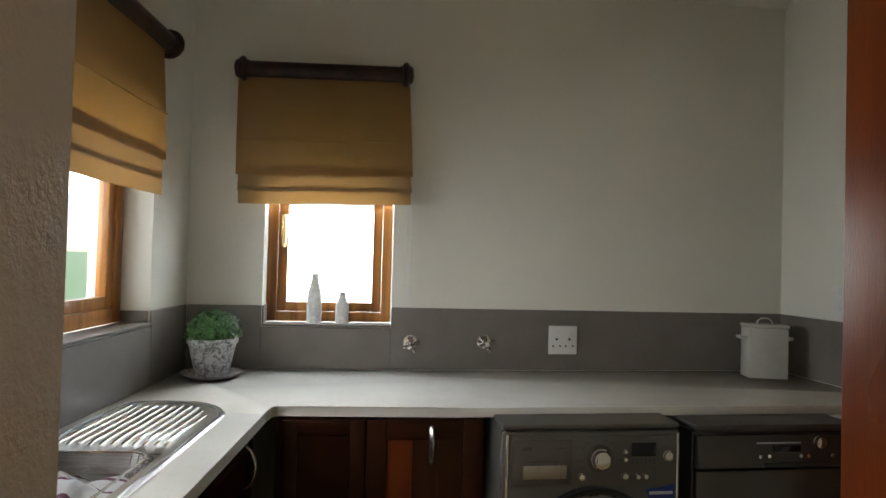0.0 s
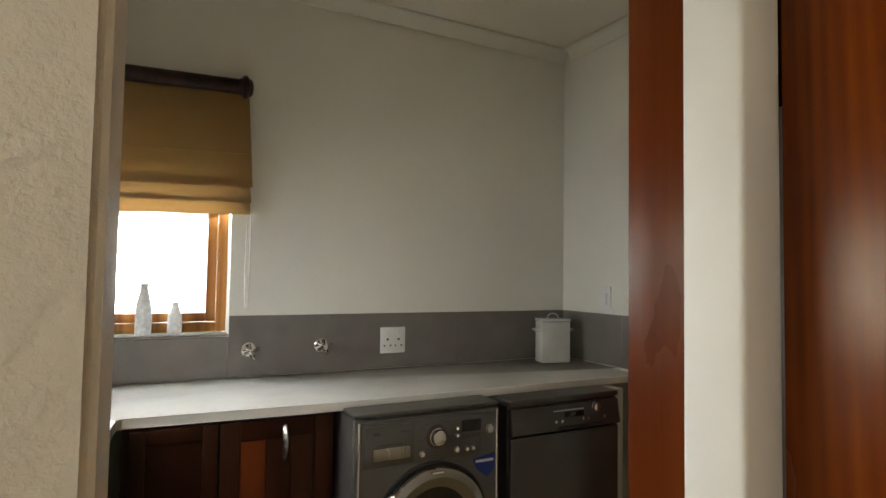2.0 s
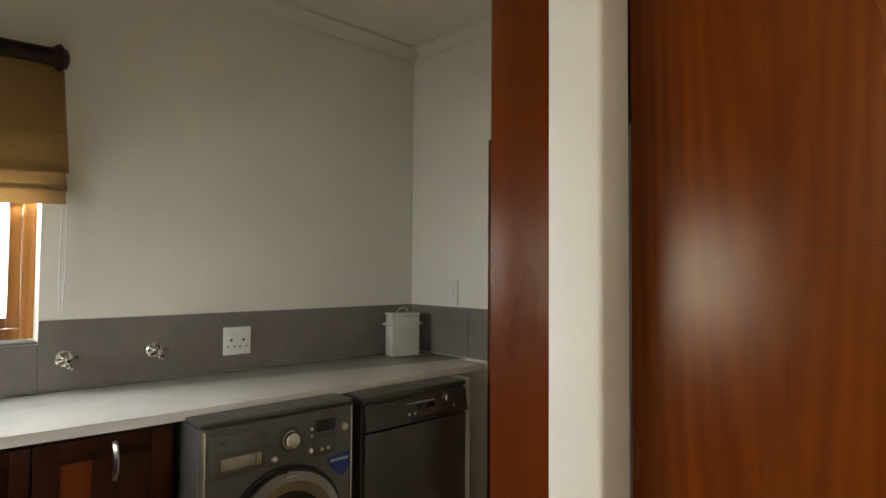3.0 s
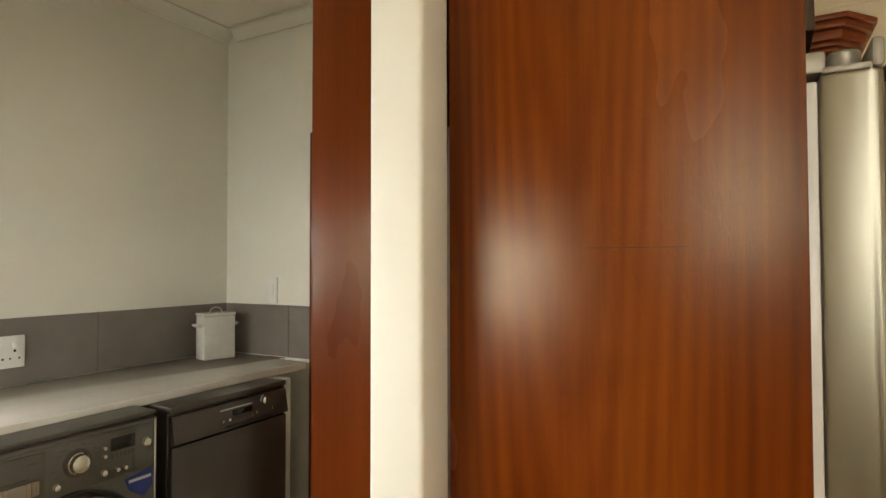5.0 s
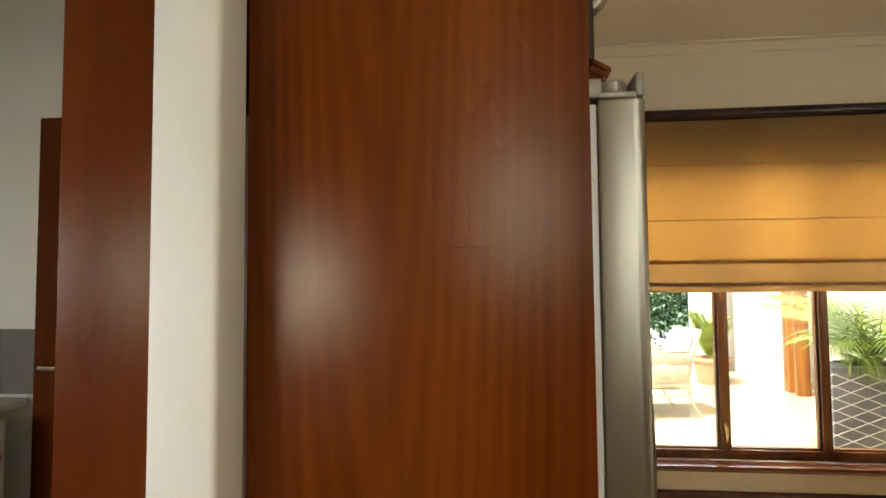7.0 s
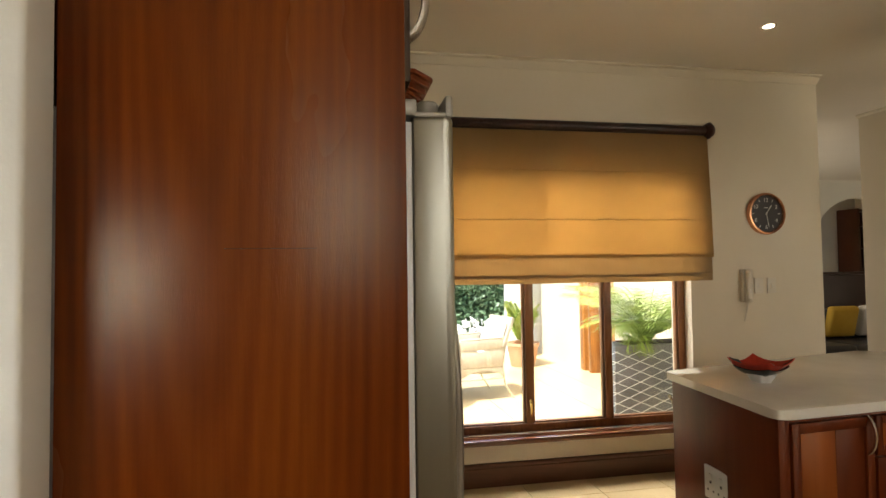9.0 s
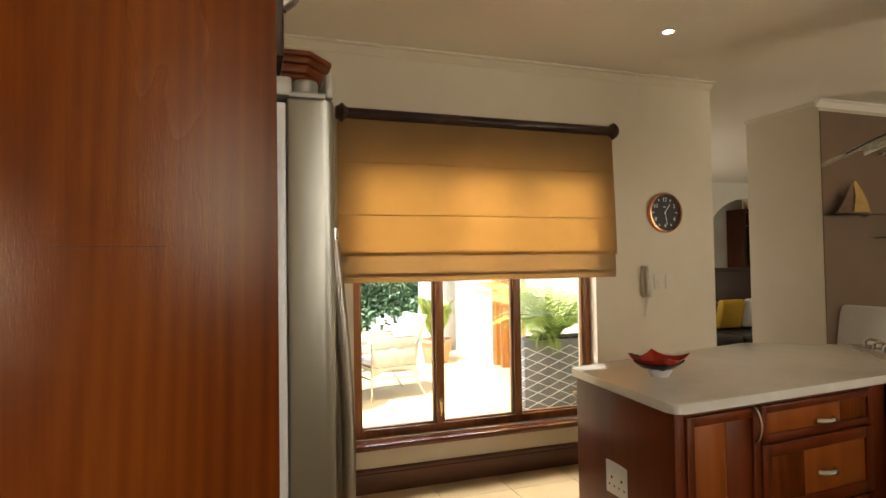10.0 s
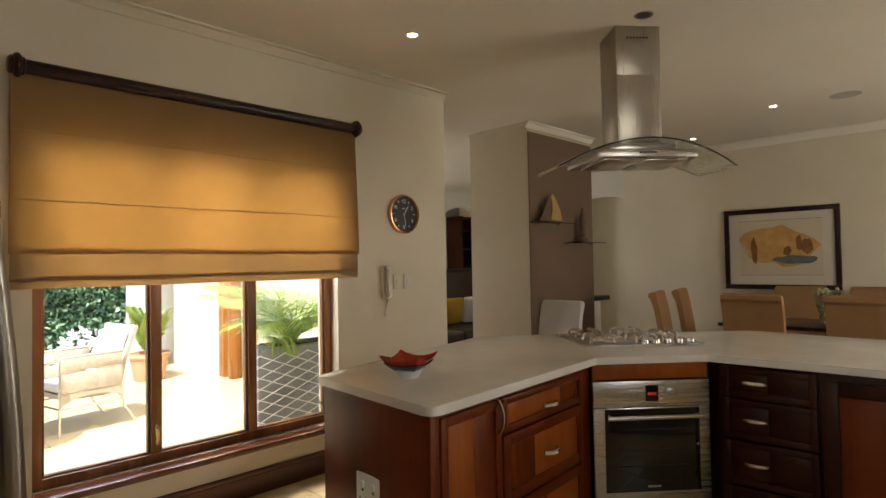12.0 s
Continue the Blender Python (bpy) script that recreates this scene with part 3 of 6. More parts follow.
def roman_blind(name, axis, face, a0, a1, z0, z1, rod_z, rod0, rod1, into, folds, seams, label, rod_r=0.03, knob=0.05):
    """into: the sign from the wall to the room. folds: heights of the hanging lower tucks."""
    mid = (a0 + a1) / 2
    d = face + into * 0.055
    ob = thing(name, (d, mid, rod_z) if axis == "x" else (mid, d, rod_z), label, "roman blind")
    place = (lambda u, v, z: (v, u, z)) if axis == "x" else (lambda u, v, z: (u, v, z))
    lo, hi = min(rod0, rod1), max(rod0, rod1)
    part("rod", tube([place(lo + (hi - lo) * i / 8, d, rod_z) for i in range(9)], rod_r, 16), DARK_WOOD, ob, "dark turned wooden rod")
    turn = Matrix.Rotation(radians(90), 4, "X") if axis == "x" else Matrix.Rotation(radians(90), 4, "Y")
    k = knob
    for e, s in ((lo, -1), (hi, 1)):
        prof = [(0, -k * 0.62), (k * 0.55, -k * 0.6), (k * 0.72, -k * 0.45), (k * 0.72, -k * 0.3), (k * 0.86, -k * 0.24), (k, 0), (k * 0.98, k * 0.1), (k * 0.86, k * 0.24), (k * 0.72, k * 0.3), (k * 0.72, k * 0.45), (k * 0.5, k * 0.6), (0, k * 0.66)]
        part("finial", lathe(prof, 20, m=Matrix.Translation(place(e, d, rod_z)) @ turn), DARK_WOOD, ob, "carved dark wooden finial")
        part("bracket", tube([place(e - s * 0.04, face + into * 0.003, rod_z), place(e - s * 0.04, d, rod_z)], 0.011, 8), DARK_WOOD, ob)
    # the cloth: a flat upper sheet and stacked tucks below
    rng = random.Random(len(name) + int(a1 * 100))

    def sheet(nm, p, q, bulge, off, spread=0.0):
        b = bmesh.new()
        nu, nz = 26, 12
        grid = []
        ph = rng.random() * 6
        for j in range(nz + 1):
            f = j / nz
            z = q + (p - q) * f
            row = []
            for i in range(nu + 1):
                g = i / nu
                u = a0 - spread * f + (a1 - a0 + 2 * spread * f) * g
                w = off + bulge * math.sin(math.pi * min(1, f * 1.0) * 0.5) + 0.0022 * math.sin(9 * g + ph + 2.5 * f) + 0.0015 * math.sin(23 * g + ph * 2)
                row.append(b.verts.new(place(u, face + into * (0.055 + w), z + 0.0015 * math.sin(14 * g + ph))))
            grid.append(row)
        for j in range(nz):
            for i in range(nu):
                b.faces.new((grid[j][i], grid[j][i + 1], grid[j + 1][i + 1], grid[j + 1][i]))
        bmesh.ops.solidify(b, geom=b.faces[:], thickness=0.0015)
        return part(nm, b, BLIND if nm == "cloth" else BLIND_FOLD, ob, "tan woven blind cloth")

    top = rod_z - rod_r * 0.6
    first = folds[0]
    sheet("cloth", first, top, 0.020, 0.0, 0.010)
    prev = first + 0.035
    for i, f in enumerate(folds[1:]):
        sheet("fold", f, prev, 0.004, 0.006 + 0.002 * i, 0.006 - 0.004 * i)
        prev = f + 0.022
    for s in seams:
        frac = (top - s) / (top - first)
        w = 0.020 * math.sin(math.pi * frac * 0.5) + 0.0045
        part("seam", tube([place(a0 + 0.004 + (a1 - a0 - 0.008) * i / 20, face + into * (0.055 + w) + 0.0015 * math.sin(i), s) for i in range(21)], 0.0028, 6), BLIND, ob, "stitched batten seam of the cloth")
    return ob


lb = roman_blind("roman_blind", "y", 3.484, -0.46, 0.288, 1.60, 2.2, 2.232, -0.44, 0.27, -1, [1.765, 1.695, 1.640], [1.92], "tan roman blind half raised on a dark wooden rod", rod_r=0.036, knob=0.056)
lb.rotation_euler.y = radians(-1.8)
sb = roman_blind("roman_blind", "x", -0.663, 1.66, 3.055, 1.58, 2.13, 2.190, 1.66, 3.10, 1, [1.745, 1.675, 1.615], [1.915], "tan roman blind over the sink window", rod_r=0.036, knob=0.056)
sb.matrix_basis = SINK_TURN @ sb.matrix_basis
roman_blind("roman_blind", "x", 3.41, -1.822, 0.150, 1.30, 2.31, 2.350, -1.83, 0.125, -1, [1.465, 1.335, 1.300], [2.05, 1.72], "wide tan roman blind on a dark wooden rod", rod_r=0.035, knob=0.06)
cord = thing("blind_cord", (0.30, 3.45, 1.21), "white beaded pull cord hanging from the blind", "cord")
part("cord", tube([(0.298, 3.42, 2.18), (0.300, 3.44, 1.7), (0.297, 3.452, 1.35), (0.303, 3.455, 1.225), (0.312, 3.455, 1.225), (0.318, 3.45, 1.4), (0.313, 3.43, 1.9), (0.31, 3.42, 2.18)], 0.0022, 6), WHITE_PLASTIC, cord)

# ---- laundry ----
C0 = 0.90


def cabinet_door(parent, axis, face, a0, a1, z0, z1, out, handle=None, frame_mat=None, panels=None, fr=0.06, name="door", grip=0.006):
    """A framed door or drawer front: frame, inset boards in lit and shaded tones, bow handle."""
    frame_mat = frame_mat or CABINET
    f0, f1 = (face, face + out * 0.02)
    place = (lambda u0, u1, p, q, d0, d1, bv: box(min(d0, d1), max(d0, d1), u0, u1, p, q, bv)) if axis == "x" else (lambda u0, u1, p, q, d0, d1, bv: box(u0, u1, min(d0, d1), max(d0, d1), p, q, bv))
    d = part(name, place(a0 + fr, a1 - fr, z0 + fr, z1 - fr, face + out * 0.002, face + out * 0.010, 0), frame_mat, parent)
    for s in ((a0, a0 + fr, z0, z1), (a1 - fr, a1, z0, z1), (a0 + fr, a1 - fr, z0, z0 + fr), (a0 + fr, a1 - fr, z1 - fr, z1)):
        part("frame_board", place(*s, f0, f1, 0.002), frame_mat, d)
    if panels:
        n = len(panels)
        for i, pm in enumerate(panels):
            u0 = a0 + fr + (a1 - a0 - 2 * fr) * i / n
            u1 = a0 + fr + (a1 - a0 - 2 * fr) * (i + 1) / n
            part("inset_board", place(u0 + 0.0006, u1 - 0.0006, z0 + fr, z1 - fr, face + out * 0.010, face + out * 0.0135, 0.0012), pm, d)
    if handle:
        (u, p), (v, q) = handle
        dd = face + out * 0.02
        if axis == "x":
            arc_handle(d, (dd, u, p), (dd, v, q), (out * 0.03, 0, 0), grip)
        else:
            arc_handle(d, (u, dd, p), (v, dd, q), (0, out * 0.024, 0), grip)
    return d


hole = (-0.60, -0.275, 1.80, 2.40)
top_bm = prism([(-0.721, 2.783), (-0.198, 2.738), (-0.189, 2.828), (-0.172, 2.842), (0.45, 2.80), (2.13, 2.80), (2.13, 3.0), (2.188, 3.0), (2.188, 3.473), (-0.662, 3.473)], C0 - 0.034, C0, 0.003)
solid("laundry_worktop", top_bm, QUARTZ, "pale quartz worktop along the laundry wall", "worktop")
b = bmesh.new()
us, vs = [-0.661, hole[0], hole[1], -0.1352], [1.46, hole[2], hole[3], 2.80]
for i in range(3):
    for j in range(3):
        if (i, j) != (1, 1):
            box(us[i], us[i + 1], vs[j], vs[j + 1], C0 - 0.0346, C0 - 0.0006, bm=b)
bmesh.ops.remove_doubles(b, verts=b.verts[:], dist=1e-5)
solid("sink_worktop", b, QUARTZ, "pale quartz worktop round the sink", "worktop").matrix_basis = SINK_TURN

cab = thing("base_cabinet", (0.2, 3.1, 0), "red-brown timber laundry base cabinet, darkened as in shade", "cabinet")
# Under-worktop shade is put into the cabinet colour; the paler board reads as lit.
part("body", box(-0.172, 0.545, 2.842, 3.47, 0.1, C0 - 0.036), CABINET_DARK_SHADED, cab)
part("plinth", box(-0.172, 0.545, 2.90, 3.47, 0.002, 0.1), CABINET_DARK_SHADED, cab)
cabinet_door(cab, "y", 2.842, -0.15, 0.127, 0.12, 0.855, -1, None, CABINET_DARK_SHADED, fr=0.05)
cabinet_door(cab, "y", 2.842, 0.132, 0.540, 0.12, 0.855, -1, ((0.354, 0.705), (0.354, 0.828)), CABINET_DARK_SHADED, [CABINET, CABINET_DARK_SHADED, CABINET_DARK_SHADED], fr=0.07)
scab = thing("base_cabinet", (-0.42, 2.1, 0), "red-brown timber cabinet under the sink, darkened as in shade", "cabinet")
part("body", box(-0.655, -0.190, 1.47, 2.83, 0.1, 0.70), CABINET_DARK_SHADED, scab)
part("plinth", box(-0.655, -0.25, 1.47, 2.83, 0.002, 0.1), CABINET_DARK_SHADED, scab)
cabinet_door(scab, "x", -0.190, 2.18, 2.80, 0.12, 0.855, 1, ((2.72, 0.685), (2.72, 0.815)), CABINET_DARK_SHADED, fr=0.06, grip=0.0034)
cabinet_door(scab, "x", -0.190, 1.48, 2.175, 0.12, 0.855, 1, None, CABINET_DARK_SHADED, fr=0.06)
scab.matrix_basis = SINK_TURN @ scab.matrix_basis

# washing machine
wm = thing("washing_machine", (0.87, 3.0, 0), "silver front-loading washing machine under the worktop", "washing machine")
WX0, WX1, WY = 0.567, 1.190, 2.655
part("body", box(WX0, WX1, WY + 0.03, 3.30, 0.012, 0.858, 0.008), SILVER, wm)
part("lid", box(WX0 + 0.002, WX1 - 0.002, WY + 0.012, 3.30, 0.860, 0.876, 0.006), SILVER, wm)
b = box(WX0 + 0.004, WX1 - 0.004, WY + 0.004, WY + 0.029, 0.10, 0.855, 0.010, 3)
part("front_panel", b, SILVER, wm)
part("panel_edge", box(WX0 + 0.012, WX0 + 0.020, WY, WY + 0.006, 0.12, 0.848, 0.002), CHROME, wm)
part("panel_edge", box(WX1 - 0.020, WX1 - 0.012, WY, WY + 0.006, 0.12, 0.848, 0.002), CHROME, wm)
part("control_panel", box(WX0 + 0.03, WX1 - 0.03, WY - 0.002, WY + 0.006, 0.68, 0.84, 0.003), SILVER, wm)
dr = part("detergent_drawer", box(WX0 + 0.034, WX0 + 0.232, WY - 0.008, WY + 0.002, 0.687, 0.833, 0.004), SILVER, wm)
# Paler steel paints the light caught in the drawer grip's recess.
part("grip", box(WX0 + 0.068, WX0 + 0.215, WY - 0.011, WY - 0.006, 0.706, 0.750, 0.004), STEEL_V, dr, "drawer grip, paler steel for its lit recess")
part("badge", box(WX0 + 0.066, WX0 + 0.094, WY - 0.0095, WY - 0.0075, 0.798, 0.811), GREY_PRINT, dr, "small dark maker's badge")
part("print", box(WX0 + 0.085, WX0 + 0.185, WY - 0.0095, WY - 0.0075, 0.760, 0.765), GREY_PRINT, dr)
part("print", box(WX0 + 0.178, WX0 + 0.208, WY - 0.0095, WY - 0.0075, 0.803, 0.808), GREY_PRINT, dr)
face_y = Matrix.Rotation(radians(90), 4, "X")


def dial(parent, x, y, z, r, h, material, name="knob", label=""):
    pr = [(0, h), (r * 0.72, h), (r * 0.82, h * 0.92), (r * 0.9, h * 0.3), (r, h * 0.22), (r, 0), (0, 0)]
    return part(name, lathe(pr, 24, m=Matrix.Translation((x, y, z)) @ face_y), material, parent, label)


dial(wm, 0.897, WY - 0.001, 0.768, 0.046, 0.006, SILVER_DARK, "dial_ring")
dial(wm, 0.897, WY - 0.006, 0.768, 0.034, 0.026, CHROME, "programme_dial", "chrome programme dial")
for i in range(14):
    a = radians(-140 + i * 21.5)
    x, z = 0.897 + 0.060 * math.sin(a), 0.768 + 0.060 * math.cos(a)
    w = 0.010 + 0.006 * (i % 3)
    s = 1 if math.sin(a) > 0 else -1
    part("print", box(min(x, x + s * w), max(x, x + s * w), WY - 0.0035, WY - 0.0022, z - 0.0016, z + 0.0016), GREY_PRINT, wm)
for x, z, r in ((0.835, 0.708, 0.012), (0.985, 0.708, 0.012), (1.03, 0.706, 0.009), (1.058, 0.706, 0.009), (1.138, 0.772, 0.018), (0.985, 0.790, 0.008), (0.985, 0.763, 0.008)):
    dial(wm, x, WY - 0.002, z, r, 0.010, CHROME, "button", "round chrome button")
part("display", box(1.007, 1.094, WY - 0.005, WY - 0.001, 0.772, 0.817, 0.002), BLACK_GLASS, wm, "dark display window")
for i in range(6):
    part("print", box(1.008 + 0.0148 * i, 1.018 + 0.0148 * i, WY - 0.0035, WY - 0.0022, 0.748, 0.764), GREY_PRINT, wm)
for i in range(5):
    part("print", box(1.084, 1.096, WY - 0.0035, WY - 0.0022, 0.692 + 0.010 * i, 0.698 + 0.010 * i), GREY_PRINT, wm)
st = part("sticker", spun(prism([(1.06, 0.660), (1.166, 0.676), (1.164, 0.612), (1.132, 0.580), (1.078, 0.618)], -0.001, 0.001), Matrix.Translation((0, WY + 0.002, 0)) @ face_y), BLUE_PRINT, wm, "blue shield-shaped sticker")
part("print", box(1.075, 1.158, WY - 0.0005, WY + 0.0008, 0.643, 0.653), PALE_PRINT, wm)
dm = Matrix.Translation((0.884, WY + 0.004, 0.436)) @ face_y
door = part("door", lathe([(0.232, 0), (0.232, 0.02), (0.220, 0.038), (0.188, 0.044), (0.172, 0.036), (0.150, 0.030), (0.148, 0.0), (0.232, 0)], 56, m=dm), DARK_CHROME, wm, "round chrome porthole door")
part("door_ring", lathe([(0.240, 0), (0.240, 0.012), (0.233, 0.014), (0.233, 0)], 56, m=dm), BLACK, door)
part("porthole", lathe([(0.150, 0.030), (0.135, 0.026), (0.10, 0.006), (0.05, -0.004), (0, -0.006)], 48, m=dm), BLACK_GLASS, door, "dark domed porthole glass")
part("catch", box(0.86, 0.91, WY - 0.043, WY - 0.035, 0.641, 0.648, 0.002), CHROME, door)

# dishwasher
dw = thing("dishwasher", (1.54, 3.0, 0), "graphite grey dishwasher under the worktop", "dishwasher")
DX0, DX1 = 1.246, 1.853
part("body", box(DX0, DX1, WY + 0.035, 3.30, 0.012, 0.842, 0.006), SILVER_DARK, dw)
part("lid", box(DX0, DX1, WY + 0.012, 3.30, 0.844, 0.868, 0.006), SILVER_DARK, dw)
part("door", box(DX0 + 0.004, DX1 - 0.004, WY + 0.008, WY + 0.034, 0.10, 0.712, 0.006), SILVER_DARK, dw)
b = prism([(WY - 0.006, 0.725), (WY + 0.02, 0.715), (WY + 0.034, 0.715), (WY + 0.034, 0.832), (WY + 0.012, 0.832)], DX0 + 0.004, DX1 - 0.004, 0.004)
part("control_panel", spun(b, Matrix(((0, 0, 1, 0), (1, 0, 0, 0), (0, 1, 0, 0), (0, 0, 0, 1)))), SILVER_DARK, dw)
slope = lambda z: WY - 0.006 + (z - 0.725) * 0.168
part("display", box(1.53, 1.635, slope(0.785) - 0.004, slope(0.785) + 0.01, 0.775, 0.797, 0.002), BLACK_GLASS, dw, "dark display strip")
# Black strip stands for the shadow within the grip recess.
part("grip", box(1.488, 1.74, slope(0.735) - 0.004, slope(0.735) + 0.01, 0.728, 0.741, 0.003), BLACK, dw, "recessed grip drawn as a black strip for its shadow")
dial(dw, 1.710, slope(0.806) + 0.004, 0.806, 0.022, 0.018, CHROME, "knob", "chrome programme knob")
for x in (1.478, 1.512, 1.632, 1.662, 1.755):
    dial(dw, x, slope(0.762) + 0.004, 0.762, 0.008, 0.008, CHROME, "button", "small chrome button")
part("print", box(1.47, 1.64, slope(0.806) - 0.0005, slope(0.806) + 0.008, 0.803, 0.808), PALE_PRINT, dw)
part("badge", box(1.275, 1.30, slope(0.79) - 0.0005, slope(0.79) + 0.008, 0.785, 0.797), GREY_PRINT, dw, "small maker's badge")
part("end_panel", box(1.872, 1.915, 2.70, 3.46, 0.002, 0.864, 0.003), plain("pale_board", (0.55, 0.53, 0.48), 0.5), dw)

# taps, socket, switch


def bib_tap(x, z):
    t = thing("wall_tap", (x, 3.472, z), "chrome cross-handled washing machine tap on the tiles", "tap", "washing machine taps")
    m = Matrix.Translation((x, 3.474, z)) @ face_y
    part("flange", lathe([(0, 0), (0.034, 0), (0.034, 0.003), (0.030, 0.007), (0.013, 0.010), (0.011, 0.02), (0.011, 0.05), (0, 0.05)], 28, m=m), CHROME, t)
    part("spindle", lathe([(0.010, 0.045), (0.010, 0.062), (0.013, 0.066), (0.013, 0.082), (0.008, 0.088), (0, 0.088)], 20, m=m), CHROME, t)
    for a in (20, 110):
        dx, dz = math.cos(radians(a)), math.sin(radians(a))
        part("handle_bar", tube([(x + dx * s, 3.474 - 0.073, z + dz * s) for s in (-0.040, -0.034, -0.012, 0.012, 0.034, 0.040)], [0.005, 0.0085, 0.006, 0.006, 0.0085, 0.005], 8), DARK_CHROME, t)
    part("spout", tube([(x, 3.43, z - 0.008), (x + 0.006, 3.425, z - 0.024), (x + 0.008, 3.42, z - 0.036)], [0.008, 0.008, 0.009], 10), CHROME, t)


bib_tap(0.328, 1.027)
bib_tap(0.672, 1.033)


def double_socket(name, centre, axis, out, w=0.14, h=0.135, label=""):
    """A square double socket with two switches and round holes."""
    s = thing(name, centre, label, "wall socket")
    cx, cy, cz = centre
    turn = Matrix.Translation(centre) @ (Matrix.Rotation(radians(180), 4, "Z") if (axis == "y" and out > 0) else Matrix.Identity(4))
    mk = lambda bm: spun(bm, turn)
    part("plate", mk(box(-w / 2, w / 2, -0.010, 0, -h / 2, h / 2, 0.004)), WHITE_PLASTIC, s)
    for sx in (-1, 1):
        part("rocker", mk(box(sx * w * 0.22 - 0.009, sx * w * 0.22 + 0.009, -0.016, -0.008, h * 0.12, h * 0.30, 0.003)), WHITE_PLASTIC, s)
        for px, pz, r in ((0, 0.012, 0.006), (-0.017, -0.02, 0.0045), (0.017, -0.02, 0.0045)):
            part("pin_hole", mk(lathe([(0, 0.011), (r, 0.011), (r, 0.008)], 12, m=Matrix.Translation((sx * w * 0.22 + px, 0, pz - 0.008)) @ face_y)), BLACK, s)
    return s


double_socket("wall_socket", (1.053, 3.474, 1.045), "y", -1, label="white double three-pin socket on grey tiles")
sw = thing("light_switch", (2.198, 3.11, 1.267), "white rocker light switch on the end wall", "light switch")
part("plate", box(2.188, 2.1985, 3.068, 3.152, 1.194, 1.34, 0.003), WHITE_PLASTIC, sw)
part("rocker", box(2.182, 2.189, 3.092, 3.128, 1.235, 1.300, 0.003), WHITE_PLASTIC, sw)

# bottles on the sill
BOTTLE = mottled("speckled_glaze", (0.50, 0.50, 0.49), (0.80, 0.80, 0.78), 55, 0.35, 150, 0.25, 0.002)


def bottle(x, y, h, r, label):
    t = thing("bottle", (x, y, 1.104), label, "bottle", "bottles on the sill")
    prof = [(0, 0), (r * 0.92, 0), (r, 0.006), (r, h * 0.52), (r * 0.95, h * 0.60), (r * 0.72, h * 0.74), (r * 0.52, h * 0.86), (r * 0.46, h * 0.95)]
    part("body", lathe(prof, 24, m=Matrix.Translation((x, y, 1.104))), BOTTLE, t)
    part("neck_ring", lathe([(r * 0.46, h * 0.952), (r * 0.54, h * 0.955), (r * 0.55, h * 0.985), (r * 0.48, h), (0, h)], 20, m=Matrix.Translation((x, y, 1.104))), BOTTLE, t)
    part("cap", tube([(x - r * 0.3, y, 1.104 + h), (x - r * 0.3, y, 1.104 + h + 0.005), (x, y, 1.104 + h + 0.008)], 0.002, 6), CHROME, t)


bottle(-0.113, 3.525, 0.228, 0.033, "tall speckled white ceramic bottle on window sill")
bottle(0.013, 3.525, 0.146, 0.030, "short speckled white ceramic bottle on window sill")

# enamel canister
can = thing("canister", (1.985, 3.315, C0), "white enamel lidded canister with side handles", "canister")
mm = Matrix.Translation((1.985, 3.315, C0 + 0.001)) @ Matrix.Rotation(radians(-14), 4, "Z")
part("body", spun(box(-0.10, 0.10, -0.055, 0.055, 0, 0.24, 0.007, 2), mm), ENAMEL, can)
part("lid", spun(box(-0.103, 0.103, -0.058, 0.058, 0.241, 0.256, 0.004, 2), mm), ENAMEL, can)
part("lid_handle", spun(tube([(-0.04, 0, 0.255), (-0.035, 0, 0.272), (-0.015, 0, 0.285), (0.015, 0, 0.285), (0.035, 0, 0.272), (0.04, 0, 0.255)], 0.004, 8), mm), ENAMEL, can)
for s in (-1, 1):
    part("side_handle", spun(tube([(s * 0.10, -0.03, 0.19), (s * 0.125, -0.028, 0.19), (s * 0.13, 0, 0.19), (s * 0.125, 0.028, 0.19), (s * 0.10, 0.03, 0.19)], 0.008, 8, flat=1.4), mm), ENAMEL, can)

can.scale = (0.88, 0.88, 0.97)

# potted herb
pot = thing("potted_plant", (-0.50, 3.31, C0), "clipped green herb ball in a patterned grey pot", "potted plant")
m_, nt_, p_ = mat("toile_glaze")
n_ = noise_tex(nt_, coords(nt_), 32, 5, 0.6)
n_.inputs["Distortion"].default_value = 1.8
r_ = ramp(nt_, n_.outputs["Fac"], [(0.44, (0.13, 0.125, 0.13)), (0.53, (0.42, 0.41, 0.40))])
nt_.links.new(r_.outputs[0], p_.inputs["Base Color"])
p_.inputs["Roughness"].default_value = 0.4
bump(nt_, p_, n_.outputs["Fac"], 0.25, 0.002)
POT = m_
pm = Matrix.Translation((-0.50, 3.31, C0 + 0.001))
part("saucer", lathe([(0, 0), (0.075, 0), (0.10, 0.006), (0.130, 0.022), (0.132, 0.026), (0.124, 0.024), (0.095, 0.012), (0, 0.010)], 40, m=pm), POT, pot, "patterned grey saucer")
part("pot", lathe([(0, 0.012), (0.068, 0.012), (0.072, 0.016), (0.103, 0.16), (0.110, 0.163), (0.111, 0.185), (0.102, 0.187), (0.097, 0.165), (0, 0.16)], 40, m=pm), POT, pot, "tapered pot with grey floral pattern")
LEAF = mottled("herb_leaf", (0.022, 0.070, 0.014), (0.075, 0.17, 0.04), 60, 0.5, 200, 0.1)
b = bmesh.new()
rng = random.Random(5)
